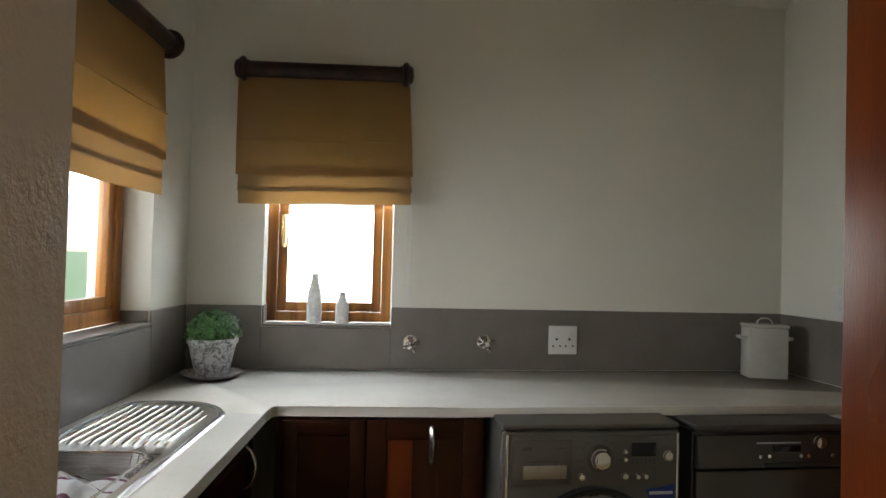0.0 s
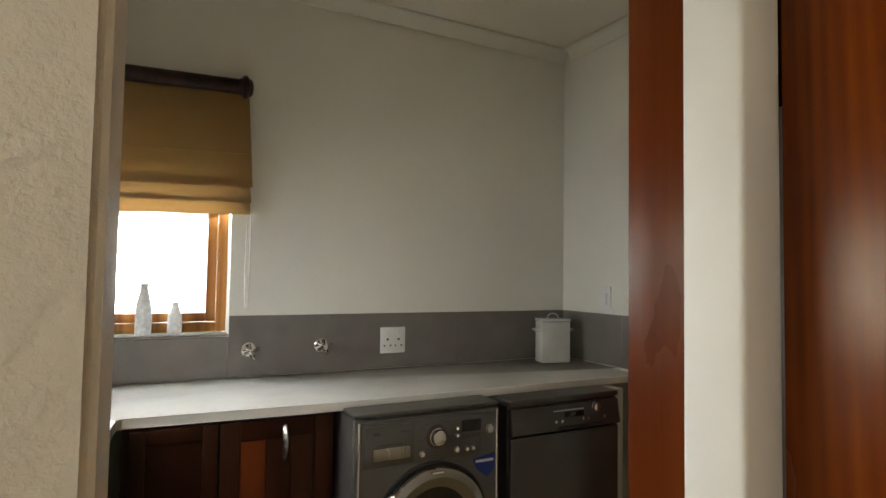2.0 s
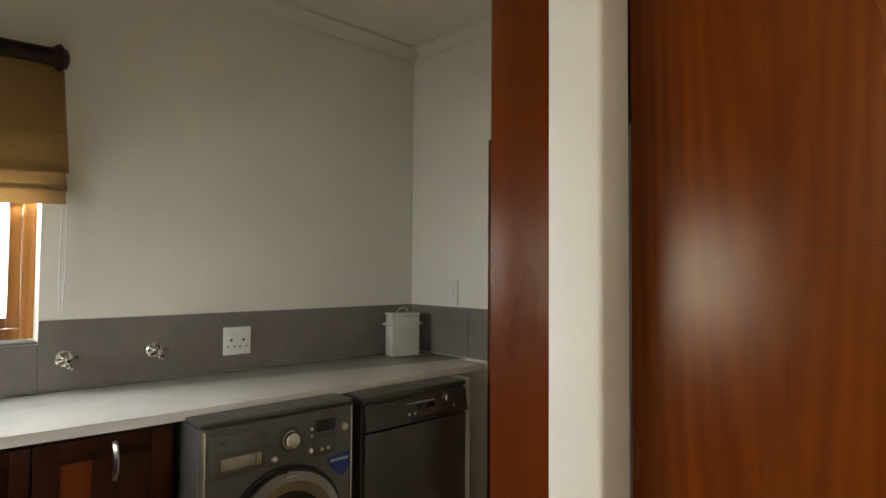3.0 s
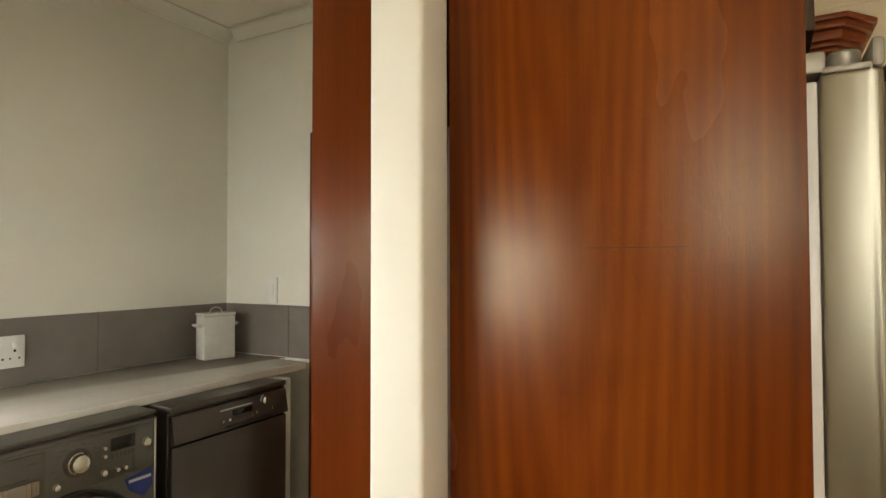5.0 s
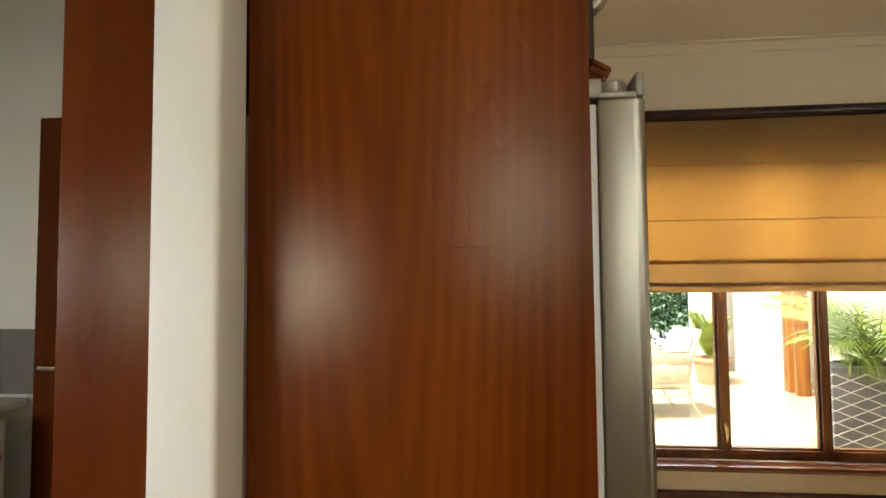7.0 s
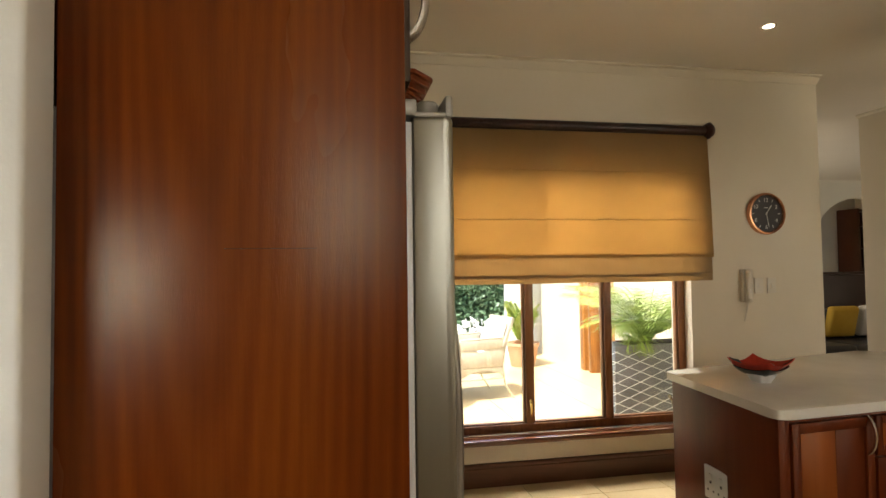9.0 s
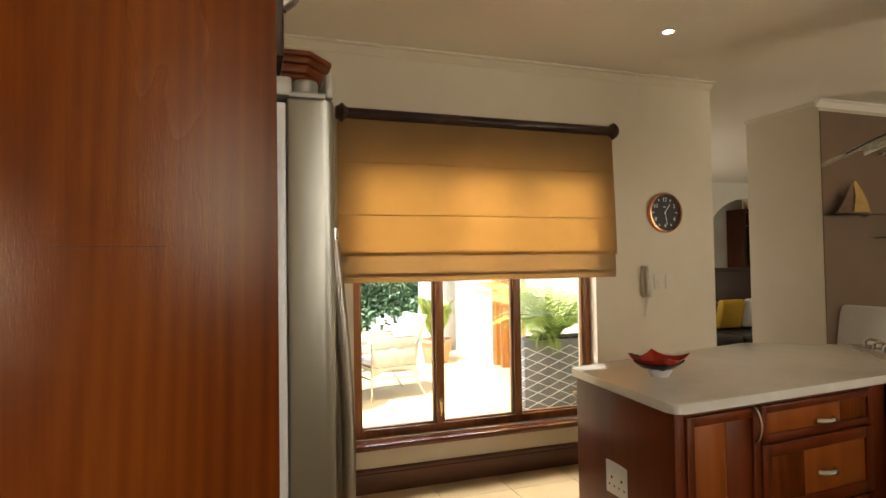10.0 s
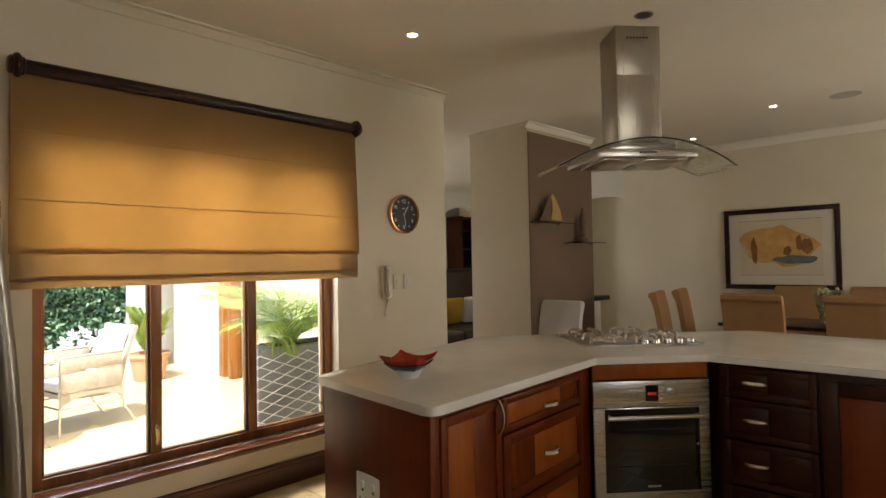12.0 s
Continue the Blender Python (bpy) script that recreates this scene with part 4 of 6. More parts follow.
for i in range(2200):
    z = rng.uniform(-0.05, 1)
    a = rng.uniform(0, 2 * math.pi)
    s = math.sqrt(max(0, 1 - z * z))
    d = Vector((s * math.cos(a), s * math.sin(a), z))
    rad = rng.uniform(0.74, 1.10) * (1 + 0.05 * math.sin(5 * a) * s)
    c = Vector((-0.50, 3.31, C0 + 0.195)) + Vector((d.x * 0.118, d.y * 0.118, d.z * 0.112)) * rad
    t = d.orthogonal().normalized()
    t = Matrix.Rotation(rng.uniform(0, 6.28), 3, d) @ t
    u = (d.cross(t) + d * rng.uniform(-0.6, 0.9)).normalized()
    l, w = rng.uniform(0.007, 0.012), rng.uniform(0.003, 0.005)
    vs = [b.verts.new(c - u * l), b.verts.new(c + t * w + d * 0.002), b.verts.new(c + u * l), b.verts.new(c - t * w + d * 0.002)]
    b.faces.new(vs)
tagged(part("foliage", b, LEAF, pot, "dense small green leaves"), kind="stuff")
# Turned filler; its dark green paints the shade inside the leaf ball.
part("core", lathe([(0, 0.13), (0.070, 0.17), (0.076, 0.21), (0.056, 0.250), (0, 0.268)], 20, m=pm), plain("herb_shade", (0.02, 0.05, 0.012), 0.8), pot, "solid core in dark green for shade among the leaves")

pot.scale = (0.9, 0.9, 0.88)

# sink with drainer, basket and cloth
sink = thing("sink", (-0.5, 2.4, C0), "stainless steel sink with ribbed drainer let into worktop", "sink")
SX0, SX1, SY0, SY1 = -0.622, -0.245, 1.72, 2.915


def rounded(x0, x1, y0, y1, rs, n=8):
    """Corners from the lower left, counter-clockwise, with their radii."""
    out = []
    for (cx, cy, a0), r in zip(((x0, y0, 180), (x1, y0, 270), (x1, y1, 0), (x0, y1, 90)), rs):
        ox, oy = cx + (r if cx == x0 else -r), cy + (r if cy == y0 else -r)
        out += [(ox + r * math.cos(radians(a0 + 90 * i / n)), oy + r * math.sin(radians(a0 + 90 * i / n))) for i in range(n + 1)]
    return out


def ring(outer, inner, z0, z1):
    b = bmesh.new()
    n = len(outer)
    vo = [b.verts.new((x, y, z0)) for x, y in outer]
    vi = [b.verts.new((x, y, z1)) for x, y in inner]
    for i in range(n):
        b.faces.new((vo[i], vo[(i + 1) % n], vi[(i + 1) % n], vi[i]))
    return b


rs = (0.05, 0.05, 0.20, 0.08)
o1 = rounded(SX0, SX1, SY0, SY1, rs)
o2 = rounded(SX0 + 0.006, SX1 - 0.006, SY0 + 0.006, SY1 - 0.006, rs)
o3 = rounded(SX0 + 0.022, SX1 - 0.022, SY0 + 0.022, SY1 - 0.022, (0.04, 0.04, 0.185, 0.065))
b = ring(o1, o2, C0 + 0.0005, C0 + 0.007)
b = join(b, ring(o2, o3, C0 + 0.007, C0 + 0.0035))
part("rim", b, STEEL, sink, "raised steel rim")
b = bmesh.new()
dr_poly = rounded(SX0 + 0.022, SX1 - 0.022, 2.41, SY1 - 0.022, (0.01, 0.01, 0.185, 0.065))
b.faces.new([b.verts.new((x, y, C0 + 0.0035)) for x, y in dr_poly])
b = bars([(SX0 + 0.022, hole[0] + 0.01, SY0 + 0.022, 2.41, C0 + 0.0005, C0 + 0.0035), (hole[1] - 0.01, SX1 - 0.022, SY0 + 0.022, 2.41, C0 + 0.0005, C0 + 0.0035), (hole[0] + 0.01, hole[1] - 0.01, SY0 + 0.022, hole[2] + 0.01, C0 + 0.0005, C0 + 0.0035), (hole[0] + 0.01, hole[1] - 0.01, hole[3] - 0.01, 2.41, C0 + 0.0005, C0 + 0.0035)], b)
part("drainer", b, STEEL_V, sink, "flat steel draining board")
for i in range(11):
    x = SX0 + 0.040 + i * 0.0278
    y1 = SY1 - 0.06 - max(0, (i - 6)) ** 2 * 0.007
    part("rib", tube([(x, 2.45, C0 + 0.003), (x, 2.47, C0 + 0.007), (x, y1 - 0.02, C0 + 0.007), (x, y1, C0 + 0.003)], 0.004, 10), CHROME, sink)
h0 = rounded(hole[0] + 0.01, hole[1] - 0.01, hole[2] + 0.01, hole[3] - 0.01, (0.06,) * 4)
h1 = rounded(hole[0] + 0.03, hole[1] - 0.03, hole[2] + 0.03, hole[3] - 0.03, (0.05,) * 4)
b = ring(h0, h0, C0 + 0.0036, C0 - 0.13)
b = join(b, ring(h0, h1, C0 - 0.13, C0 - 0.155))
b.faces.new([b.verts.new((x, y, C0 - 0.155)) for x, y in h1])
part("bowl", b, STEEL, sink, "deep rounded steel bowl")
sink.matrix_basis = SINK_TURN @ sink.matrix_basis
basket = thing("wire_basket", (-0.48, 2.2, C0), "wire draining basket standing in the sink", "basket")
k0 = rounded(hole[0] + 0.025, hole[1] - 0.025, hole[2] + 0.03, hole[3] - 0.03, (0.05,) * 4)
part("rim", tube([(x, y, C0 + 0.012) for x, y in k0] + [(*k0[0], C0 + 0.012)], 0.003, 6), CHROME, basket)
part("base_wire", tube([(-0.44 + (x + 0.44) * 0.9, 2.1 + (y - 2.1) * 0.9, C0 - 0.10) for x, y in k0] + [(-0.44 + (k0[0][0] + 0.44) * 0.9, 2.1 + (k0[0][1] - 2.1) * 0.9, C0 - 0.10)], 0.0025, 6), CHROME, basket)
for i in range(0, len(k0), 2):
    x, y = k0[i]
    part("wire", tube([(x, y, C0 + 0.012), (-0.44 + (x + 0.44) * 0.9, 2.1 + (y - 2.1) * 0.9, C0 - 0.10)], 0.0016, 5), CHROME, basket)
basket.matrix_basis = SINK_TURN @ basket.matrix_basis
# crumpled dish towel
m_, nt_, p_ = mat("striped_towel")
w_ = node(nt_, "ShaderNodeTexWave", Scale=5.0, Distortion=0.0)
w_.bands_direction = "Y"
nt_.links.new(coords(nt_).outputs[0], w_.inputs["Vector"])
r_ = ramp(nt_, w_.outputs["Fac"], [(0.0, (0.62, 0.61, 0.62)), (0.93, (0.62, 0.61, 0.62)), (0.95, (0.16, 0.06, 0.09)), (1.0, (0.16, 0.06, 0.09))])
nt_.links.new(r_.outputs[0], p_.inputs["Base Color"])
p_.inputs["Roughness"].default_value = 0.95
bump(nt_, p_, noise_tex(nt_, coords(nt_), 300, 2).outputs["Fac"], 0.6, 0.002)
TOWEL = m_
b = bmesh.new()
grid = []
for j in range(31):
    row = []
    for i in range(31):
        u, v = i / 30, j / 30
        x, y = -0.585 + 0.29 * u, 1.96 + 0.40 * v
        hgt = 0.055 * math.sin(math.pi * u) * math.sin(math.pi * v) + 0.030 * noise.noise(Vector((u * 4, v * 5, 1))) + 0.014 * noise.noise(Vector((u * 10, v * 9, 4)))
        row.append(b.verts.new((x + 0.015 * noise.noise(Vector((u * 3, v * 3, 9))), y + 0.02 * noise.noise(Vector((v * 4, u * 3, 6))), C0 - 0.055 + hgt)))
    grid.append(row)
for j in range(30):
    for i in range(30):
        b.faces.new((grid[j][i], grid[j][i + 1], grid[j + 1][i + 1], grid[j + 1][i]))
solid("dish_towel", b, TOWEL, "crumpled white dish towel with dark stripes in basket", "towel").matrix_basis = SINK_TURN

# door leaf folded back against the laundry end wall
leaf = thing("door_leaf", (2.15, 2.40, 0), "red-brown timber door folded back against the wall", "door")
part("panel", box(2.138, 2.178, 2.06, 2.785, 0.012, 2.11, 0.003), JAMB, leaf)
part("lock_plate", box(2.145, 2.171, 2.784, 2.7875, 0.93, 1.10), BRASS, leaf, "brass lock edge plate")
part("lever", tube([(2.139, 2.73, 1.03), (2.10, 2.73, 1.03), (2.092, 2.72, 1.03), (2.09, 2.64, 1.028)], 0.009, 8), SATIN, leaf, "satin lever handle")

# ---- tall cabinet with refrigerator ----
tall = thing("fridge_cabinet", (1.15, 0.95, 0), "tall red-brown timber cabinet built round the refrigerator", "cabinet")
part("side_panel", box(0.684, 0.703, 0.646, 1.166, 0, 2.46, 0.002), MAHOGANY, tall, "polished mahogany side panel")
part("veneer_seam", box(0.6832, 0.686, 0.79, 0.93, 1.4335, 1.4345), CABINET_DARK_SHADED, tall, "faint veneer joint")
# Recess boards and upper doors share the shade-darkened cabinet colour.
part("back_board", box(0.703, 1.62, 1.24, 1.266, 0, 2.46), CABINET_DARK_SHADED, tall)
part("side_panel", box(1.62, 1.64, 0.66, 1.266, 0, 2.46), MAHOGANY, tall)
part("top_box", box(0.704, 1.619, 0.662, 1.238, 1.735, 2.46), CABINET_DARK_SHADED, tall)
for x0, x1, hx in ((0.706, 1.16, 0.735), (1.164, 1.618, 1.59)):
    d = part("door", box(x0, x1, 0.634, 0.660, 1.715, 2.45, 0.003), CABINET_DARK_SHADED, tall)
    arc_handle(d, (hx, 0.634, 1.80), (hx, 0.634, 1.95), (0, -0.032, 0))

fr = thing("refrigerator", (1.15, 0.9, 0), "tall stainless steel refrigerator with long bowed handles", "refrigerator")
part("body", box(0.712, 1.61, 0.652, 1.22, 0.03, 1.655, 0.006), FRIDGE_PAINT, fr)
part("gasket", box(0.714, 1.608, 0.632, 0.651, 0.06, 1.65, 0.003), WHITE_PLASTIC, fr, "pale door gasket")
for x0, x1, s in ((0.710, 1.157, 1), (1.163, 1.612, -1)):
    n = 10
    poly = [(x0, 0.631), (x0, 0.575)] + [(x0 + (x1 - x0) * i / n, 0.562 - 0.022 * math.sin(math.pi * i / n)) for i in range(n + 1)] + [(x1, 0.575), (x1, 0.631)]
    d = part("door", prism(poly, 0.07, 1.658, 0.006, 2), FRIDGE, fr, "brushed steel door")
    part("top_cap", box(x0 + 0.004, x1 - 0.004, 0.572, 0.628, 1.6585, 1.668, 0.003), FRIDGE_PAINT, d)
    part("top_lip", box(x0 + 0.002, x1 - 0.002, 0.560, 0.574, 1.66, 1.698, 0.005), FRIDGE_PAINT, d)
    hx = 1.105 if s > 0 else 1.215
    for z0, z1 in ((0.50, 1.475),):
        pts = [(hx, 0.512 - 0.034 * math.sin(math.pi * i / 16), z0 + (z1 - z0) * i / 16) for i in range(17)]
        part("handle", tube(pts, 0.0155, 14), STEEL_V, d, "long bowed steel handle")
        for z in (z0, z1):
            part("handle_end", tube([(hx, 0.512, z - 0.012), (hx, 0.512, z + 0.012)], 0.018, 14), CHROME, d)
            part("handle_post", tube([(hx, 0.512, z), (hx, 0.545, z)], 0.010, 10), CHROME, d)
hinge = part("hinge_cover", lathe([(0, 0), (0.018, 0), (0.020, 0.003), (0.020, 0.019), (0.017, 0.023), (0, 0.024)], 20, m=Matrix.Translation((0.748, 0.600, 1.669))), FRIDGE_PAINT, fr, "rounded grey hinge cover")
part("hinge_arm", box(0.714, 0.79, 0.622, 0.70, 1.66, 1.69, 0.005), FRIDGE_PAINT, fr)

side = thing("tall_cabinet", (1.98, 0.9, 0), "tall red-brown timber cabinet with moulded crown", "cabinet")
part("body", box(1.665, 2.3, 0.50, 1.266, 0, 1.975, 0.003), CABINET, side)
poly = lambda o: [(1.665 - o, 1.266), (1.665 - o, 0.515 - o * 0.4), (1.725 - o * 0.4, 0.47 - o), (2.3 + o, 0.47 - o), (2.3 + o, 1.266)]
for z0, z1, o in ((1.977, 1.990, 0.006), (1.990, 2.004, 0.014), (2.004, 2.03, 0.026), (2.03, 2.05, 0.040), (2.05, 2.066, 0.050)):
    part("crown_moulding", prism(poly(o), z0, z1, 0.004, 2), CABINET, side, "stepped timber crown moulding")

# ---- island ----
ISL = [(1.425, -0.67), (2.20, -0.735), (2.50, -2.10), (2.18, -2.56), (1.30, -3.42), (-0.25, -3.40), (-0.25, -2.34), (1.15, -2.29), (1.52, -1.87)]


def rounded_poly(poly, radii, n=5):
    out = []
    m = len(poly)
    for i, (p, r) in enumerate(zip(poly, radii)):
        p = Vector(p)
        a, c = (Vector(poly[i - 1]) - p).normalized(), (Vector(poly[(i + 1) % m]) - p).normalized()
        for k in range(n + 1):
            t = k / n
            out.append(tuple(p + a * r * (1 - t) ** 2 + c * r * t ** 2))
    return out


solid("island_worktop", prism(rounded_poly(ISL, (0.05, 0.04, 0.05, 0.05, 0.05, 0.02, 0.02, 0.01, 0.01)), 0.884, 0.918, 0.004), QUARTZ, "pale quartz worktop of the kitchen island", "worktop")


def facing(p, q, inset):
    """A frame on the line from p to q: x along it, -y out of the front, moved in by inset."""
    p, q = Vector((*p, 0)), Vector((*q, 0))
    d = (q - p).normalized()
    n = Vector((-d.y, d.x, 0))
    return Matrix.Translation(p + n * inset) @ Matrix(((d.x, n.x, 0, 0), (d.y, n.y, 0, 0), (0, 0, 1, 0), (0, 0, 0, 1)))


def front(parent, m, a0, a1, z0, z1, frame_mat, panels, fr=0.05, handle=None, vertical_handle=False, name="drawer"):
    d = part(name, spun(box(a0 + fr * 0.8, a1 - fr * 0.8, -0.010, 0.0, z0 + fr * 0.8, z1 - fr * 0.8), m), frame_mat, parent)
    for s in ((a0, a0 + fr, z0, z1), (a1 - fr, a1, z0, z1), (a0 + fr, a1 - fr, z0, z0 + fr), (a0 + fr, a1 - fr, z1 - fr, z1)):
        part("frame_board", spun(box(s[0], s[1], -0.022, -0.001, s[2], s[3], 0.002), m), frame_mat, d)
    n = len(panels)
    for i, (share, pm) in enumerate(panels):
        u0 = a0 + fr + (a1 - a0 - 2 * fr) * sum(p[0] for p in panels[:i])
        u1 = u0 + (a1 - a0 - 2 * fr) * share
        part("inset_board", spun(box(u0 + 0.0006, u1 - 0.0006, -0.0135, -0.0103, z0 + fr, z1 - fr, 0.001), m), pm, d)
    if handle:
        u, z = handle
        a, c = ((u, -0.022, z - 0.064), (u, -0.022, z + 0.064)) if vertical_handle else ((u - 0.05, -0.022, z), (u + 0.05, -0.022, z))
        arc_handle(d, m @ Vector(a), m @ Vector(c), m.to_3x3() @ Vector((0, -0.028, 0)), 0.006)
    return d


m1 = facing((1.425, -0.67), (1.52, -1.87), 0.045)
m2 = facing((1.52, -1.87), (1.15, -2.29), 0.035)
m3 = facing((1.15, -2.29), (-0.25, -2.34), 0.035)
isl = thing("island_cabinet", (1.8, -1.3, 0), "red-brown timber island cabinet with drawers", "cabinet")
body = [(1.472, -0.712), (2.15, -0.768), (2.36, -2.02), (1.95, -2.35), (1.575, -1.90)]
part("body", prism(body, 0.09, 0.882, 0.002), CABINET, isl)
part("plinth", prism([(1.53, -0.76), (2.10, -0.80), (2.30, -2.0), (1.97, -2.3), (1.63, -1.9)], 0.002, 0.09), CABINET_DARK_SHADED, isl)
part("end_panel", prism([(1.468, -0.690), (2.16, -0.748), (2.158, -0.766), (1.470, -0.708)], 0.02, 0.882, 0.003), CABINET, isl)
part("corner_post", prism([(1.455, -0.69), (1.50, -0.694), (1.505, -0.745), (1.460, -0.740)], 0.02, 0.882, 0.006), CABINET, isl)
# Paler inset boards paint the light that the veneer reflects.
front(isl, m1, 0.075, 0.432, 0.10, 0.862, CABINET, [(0.55, CABINET_LIT), (0.45, CABINET)], 0.035, (0.405, 0.800), True, "door")
front(isl, m1, 0.445, 1.10, 0.725, 0.862, CABINET, [(0.72, CABINET_LIT), (0.28, MAHOGANY)], 0.028, (0.80, 0.775))
front(isl, m1, 0.445, 1.10, 0.45, 0.715, CABINET, [(0.34, MAHOGANY), (0.66, CABINET_LIT)], 0.045, (0.80, 0.575))
front(isl, m1, 0.445, 1.10, 0.10, 0.44, CABINET, [(0.5, MAHOGANY), (0.5, CABINET_LIT)], 0.045, (0.80, 0.29))
isl2 = thing("island_cabinet", (0.5, -2.8, 0), "timber island cabinet with four drawers, darkened as in shade", "cabinet")
# Far island fronts use the darkened copy, so shade is in their colour.
part("body", prism([(1.12, -2.352), (1.19, -2.40), (1.5, -2.9), (1.1, -3.1), (-0.2, -3.1), (-0.2, -2.396)], 0.09, 0.882, 0.002), CABINET_DARK_SHADED, isl2)
part("plinth", prism([(1.05, -2.42), (1.1, -3.05), (-0.15, -3.05), (-0.15, -2.45)], 0.002, 0.09), CABINET_DARK_SHADED, isl2)
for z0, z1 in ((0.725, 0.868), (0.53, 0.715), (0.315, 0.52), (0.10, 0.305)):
    front(isl2, m3, 0.06, 0.45, z0, z1, CABINET_DARK_SHADED, [(0.5, CABINET_DARK_SHADED), (0.5, CABINET_DARK_SHADED)], 0.03, (0.20, (z0 + z1) / 2 + 0.005))
front(isl2, m3, 0.47, 0.92, 0.11, 0.845, CABINET_DARK_SHADED, [(0.5, CABINET), (0.5, CABINET_DARK_SHADED)], 0.06, None, name="door")
front(isl2, m3, 0.93, 1.38, 0.11, 0.845, CABINET_DARK_SHADED, [(0.5, CABINET), (0.5, CABINET_DARK_SHADED)], 0.06, None, name="door")

ovh = thing("oven_housing", (1.45, -2.25, 0), "timber housing round the built-in oven", "cabinet")
L2 = (Vector((1.52, -1.87)) - Vector((1.15, -2.29))).length
part("rail", spun(box(-0.01, L2 + 0.01, -0.004, 0.02, 0.803, 0.882, 0.002), m2), CABINET_LIT, ovh)
part("rail", spun(box(-0.01, L2 + 0.01, -0.004, 0.02, 0.10, 0.205, 0.002), m2), CABINET, ovh)
part("body", spun(box(0.02, L2 - 0.02, 0.03, 0.50, 0.09, 0.86), m2), CABINET_DARK_SHADED, ovh)

ov = thing("oven", tuple(m2 @ Vector((L2 / 2, 0.1, 0.21))), "built-in stainless steel oven with black glass door", "oven")
O0, O1 = -0.012, L2 + 0.012
part("control_panel", spun(box(O0, O1, -0.022, 0.02, 0.672, 0.797, 0.003), m2), STEEL, ov)
part("display", spun(box(L2 / 2 - 0.032, L2 / 2 + 0.032, -0.0245, -0.02, 0.697, 0.775, 0.001), m2), BLACK_GLASS, ov, "black display window")
for i in range(4):
    part("digit", spun(box(L2 / 2 - 0.020 + i * 0.011, L2 / 2 - 0.014 + i * 0.011, -0.0253, -0.0243, 0.728, 0.741), m2), RED_LED, ov, "red glowing digit")
for x in (-0.098, 0.098):
    kn = part("knob", spun(lathe([(0.026, 0), (0.025, 0.006), (0.019, 0.008), (0.018, 0.026), (0.014, 0.029), (0, 0.029)], 24, m=Matrix.Translation((L2 / 2 + x, -0.021, 0.733)) @ face_y), m2), STEEL, ov, "round steel knob")
for sx in (-1, 1):
    for k in range(4):
        part("button", spun(box(L2 / 2 + sx * 0.048 - 0.006, L2 / 2 + sx * 0.048 + 0.006, -0.0248, -0.021, 0.701 + k * 0.02, 0.708 + k * 0.02, 0.001), m2), CHROME, ov)
od = part("door", spun(box(O0, O1, -0.020, 0.0, 0.210, 0.668, 0.003), m2), STEEL, ov, "steel framed oven door")
part("glass", spun(box(O0 + 0.055, O1 - 0.055, -0.0235, -0.0195, 0.262, 0.662, 0.001), m2), BLACK_GLASS, od, "black glass oven window")
for z in (0.56, 0.46, 0.385):
    part("shelf_line", spun(box(O0 + 0.12, O1 - 0.12, -0.0242, -0.0233, z, z + 0.004), m2), plain("smoked_line", (0.03, 0.028, 0.026), 0.3), od)
part("print", spun(box(L2 / 2 - 0.03, L2 / 2 + 0.035, -0.0245, -0.0234, 0.283, 0.292), m2), SATIN, od, "small pale maker's mark")
part("handle", spun(tube([(O0 + 0.06, -0.06, 0.628), (O1 - 0.06, -0.06, 0.628)], 0.011, 12), m2), STEEL, od, "round steel bar handle")
for x in (O0 + 0.075, O1 - 0.075):
    part("handle_post", spun(tube([(x, -0.06, 0.628), (x, -0.018, 0.632)], 0.008, 8), m2), STEEL, od)

# hob
hob = thing("gas_hob", (1.71, -2.53, 0.918), "stainless steel gas hob with metal pan supports", "hob")
mh = Matrix.Translation((1.705, -2.545, 0.9185)) @ Matrix.Rotation(math.atan2(-0.42, -0.37), 4, "Z")
part("plate", spun(box(-0.34, 0.34, -0.27, 0.31, 0, 0.010, 0.004), mh), STEEL, hob)
for bx, by, r in ((-0.20, -0.10, 0.045), (-0.20, 0.16, 0.06), (0.06, 0.17, 0.05), (0.06, -0.11, 0.06), (0.23, 0.03, 0.035)):
    bn = part("burner", spun(lathe([(0, 0.012), (r, 0.012), (r * 1.05, 0.018), (r * 0.8, 0.028), (r * 0.75, 0.034), (0, 0.036)], 24, m=Matrix.Translation((bx, by, 0))), mh), CHROME, hob, "round burner with polished cap")
    for a in (45, 135, 225, 315):
        dx, dy = math.cos(radians(a)), math.sin(radians(a))
        pts = [(bx + dx * (r + 0.05), by + dy * (r + 0.05), 0.010), (bx + dx * (r + 0.045), by + dy * (r + 0.045), 0.040), (bx + dx * (r + 0.02), by + dy * (r + 0.02), 0.050), (bx + dx * r * 0.5, by + dy * r * 0.5, 0.048)]
        part("pan_support", spun(tube(pts, [0.008, 0.006, 0.007, 0.004], 6, flat=1.4), mh), SATIN, bn, "cast metal pan support arm")
for k in range(5):
    part("knob", spun(lathe([(0.021, 0.010), (0.019, 0.030), (0.015, 0.034), (0, 0.034)], 18, m=Matrix.Translation((0.02 + k * 0.065, -0.215, 0))), mh), CHROME, hob, "round chrome control knob")

# extractor hood
hood = thing("extractor_hood", (1.74, -2.74, 1.95), "steel island extractor hood with curved glass canopy", "extractor hood")
mo = Matrix.Translation((1.74, -2.74, 0)) @ Matrix.Rotation(math.atan2(-0.42, -0.37), 4, "Z")
part("duct", spun(box(-0.135, 0.135, -0.135, 0.135, 2.08, 2.62, 0.004), mo), STEEL_V, hood, "brushed steel duct")
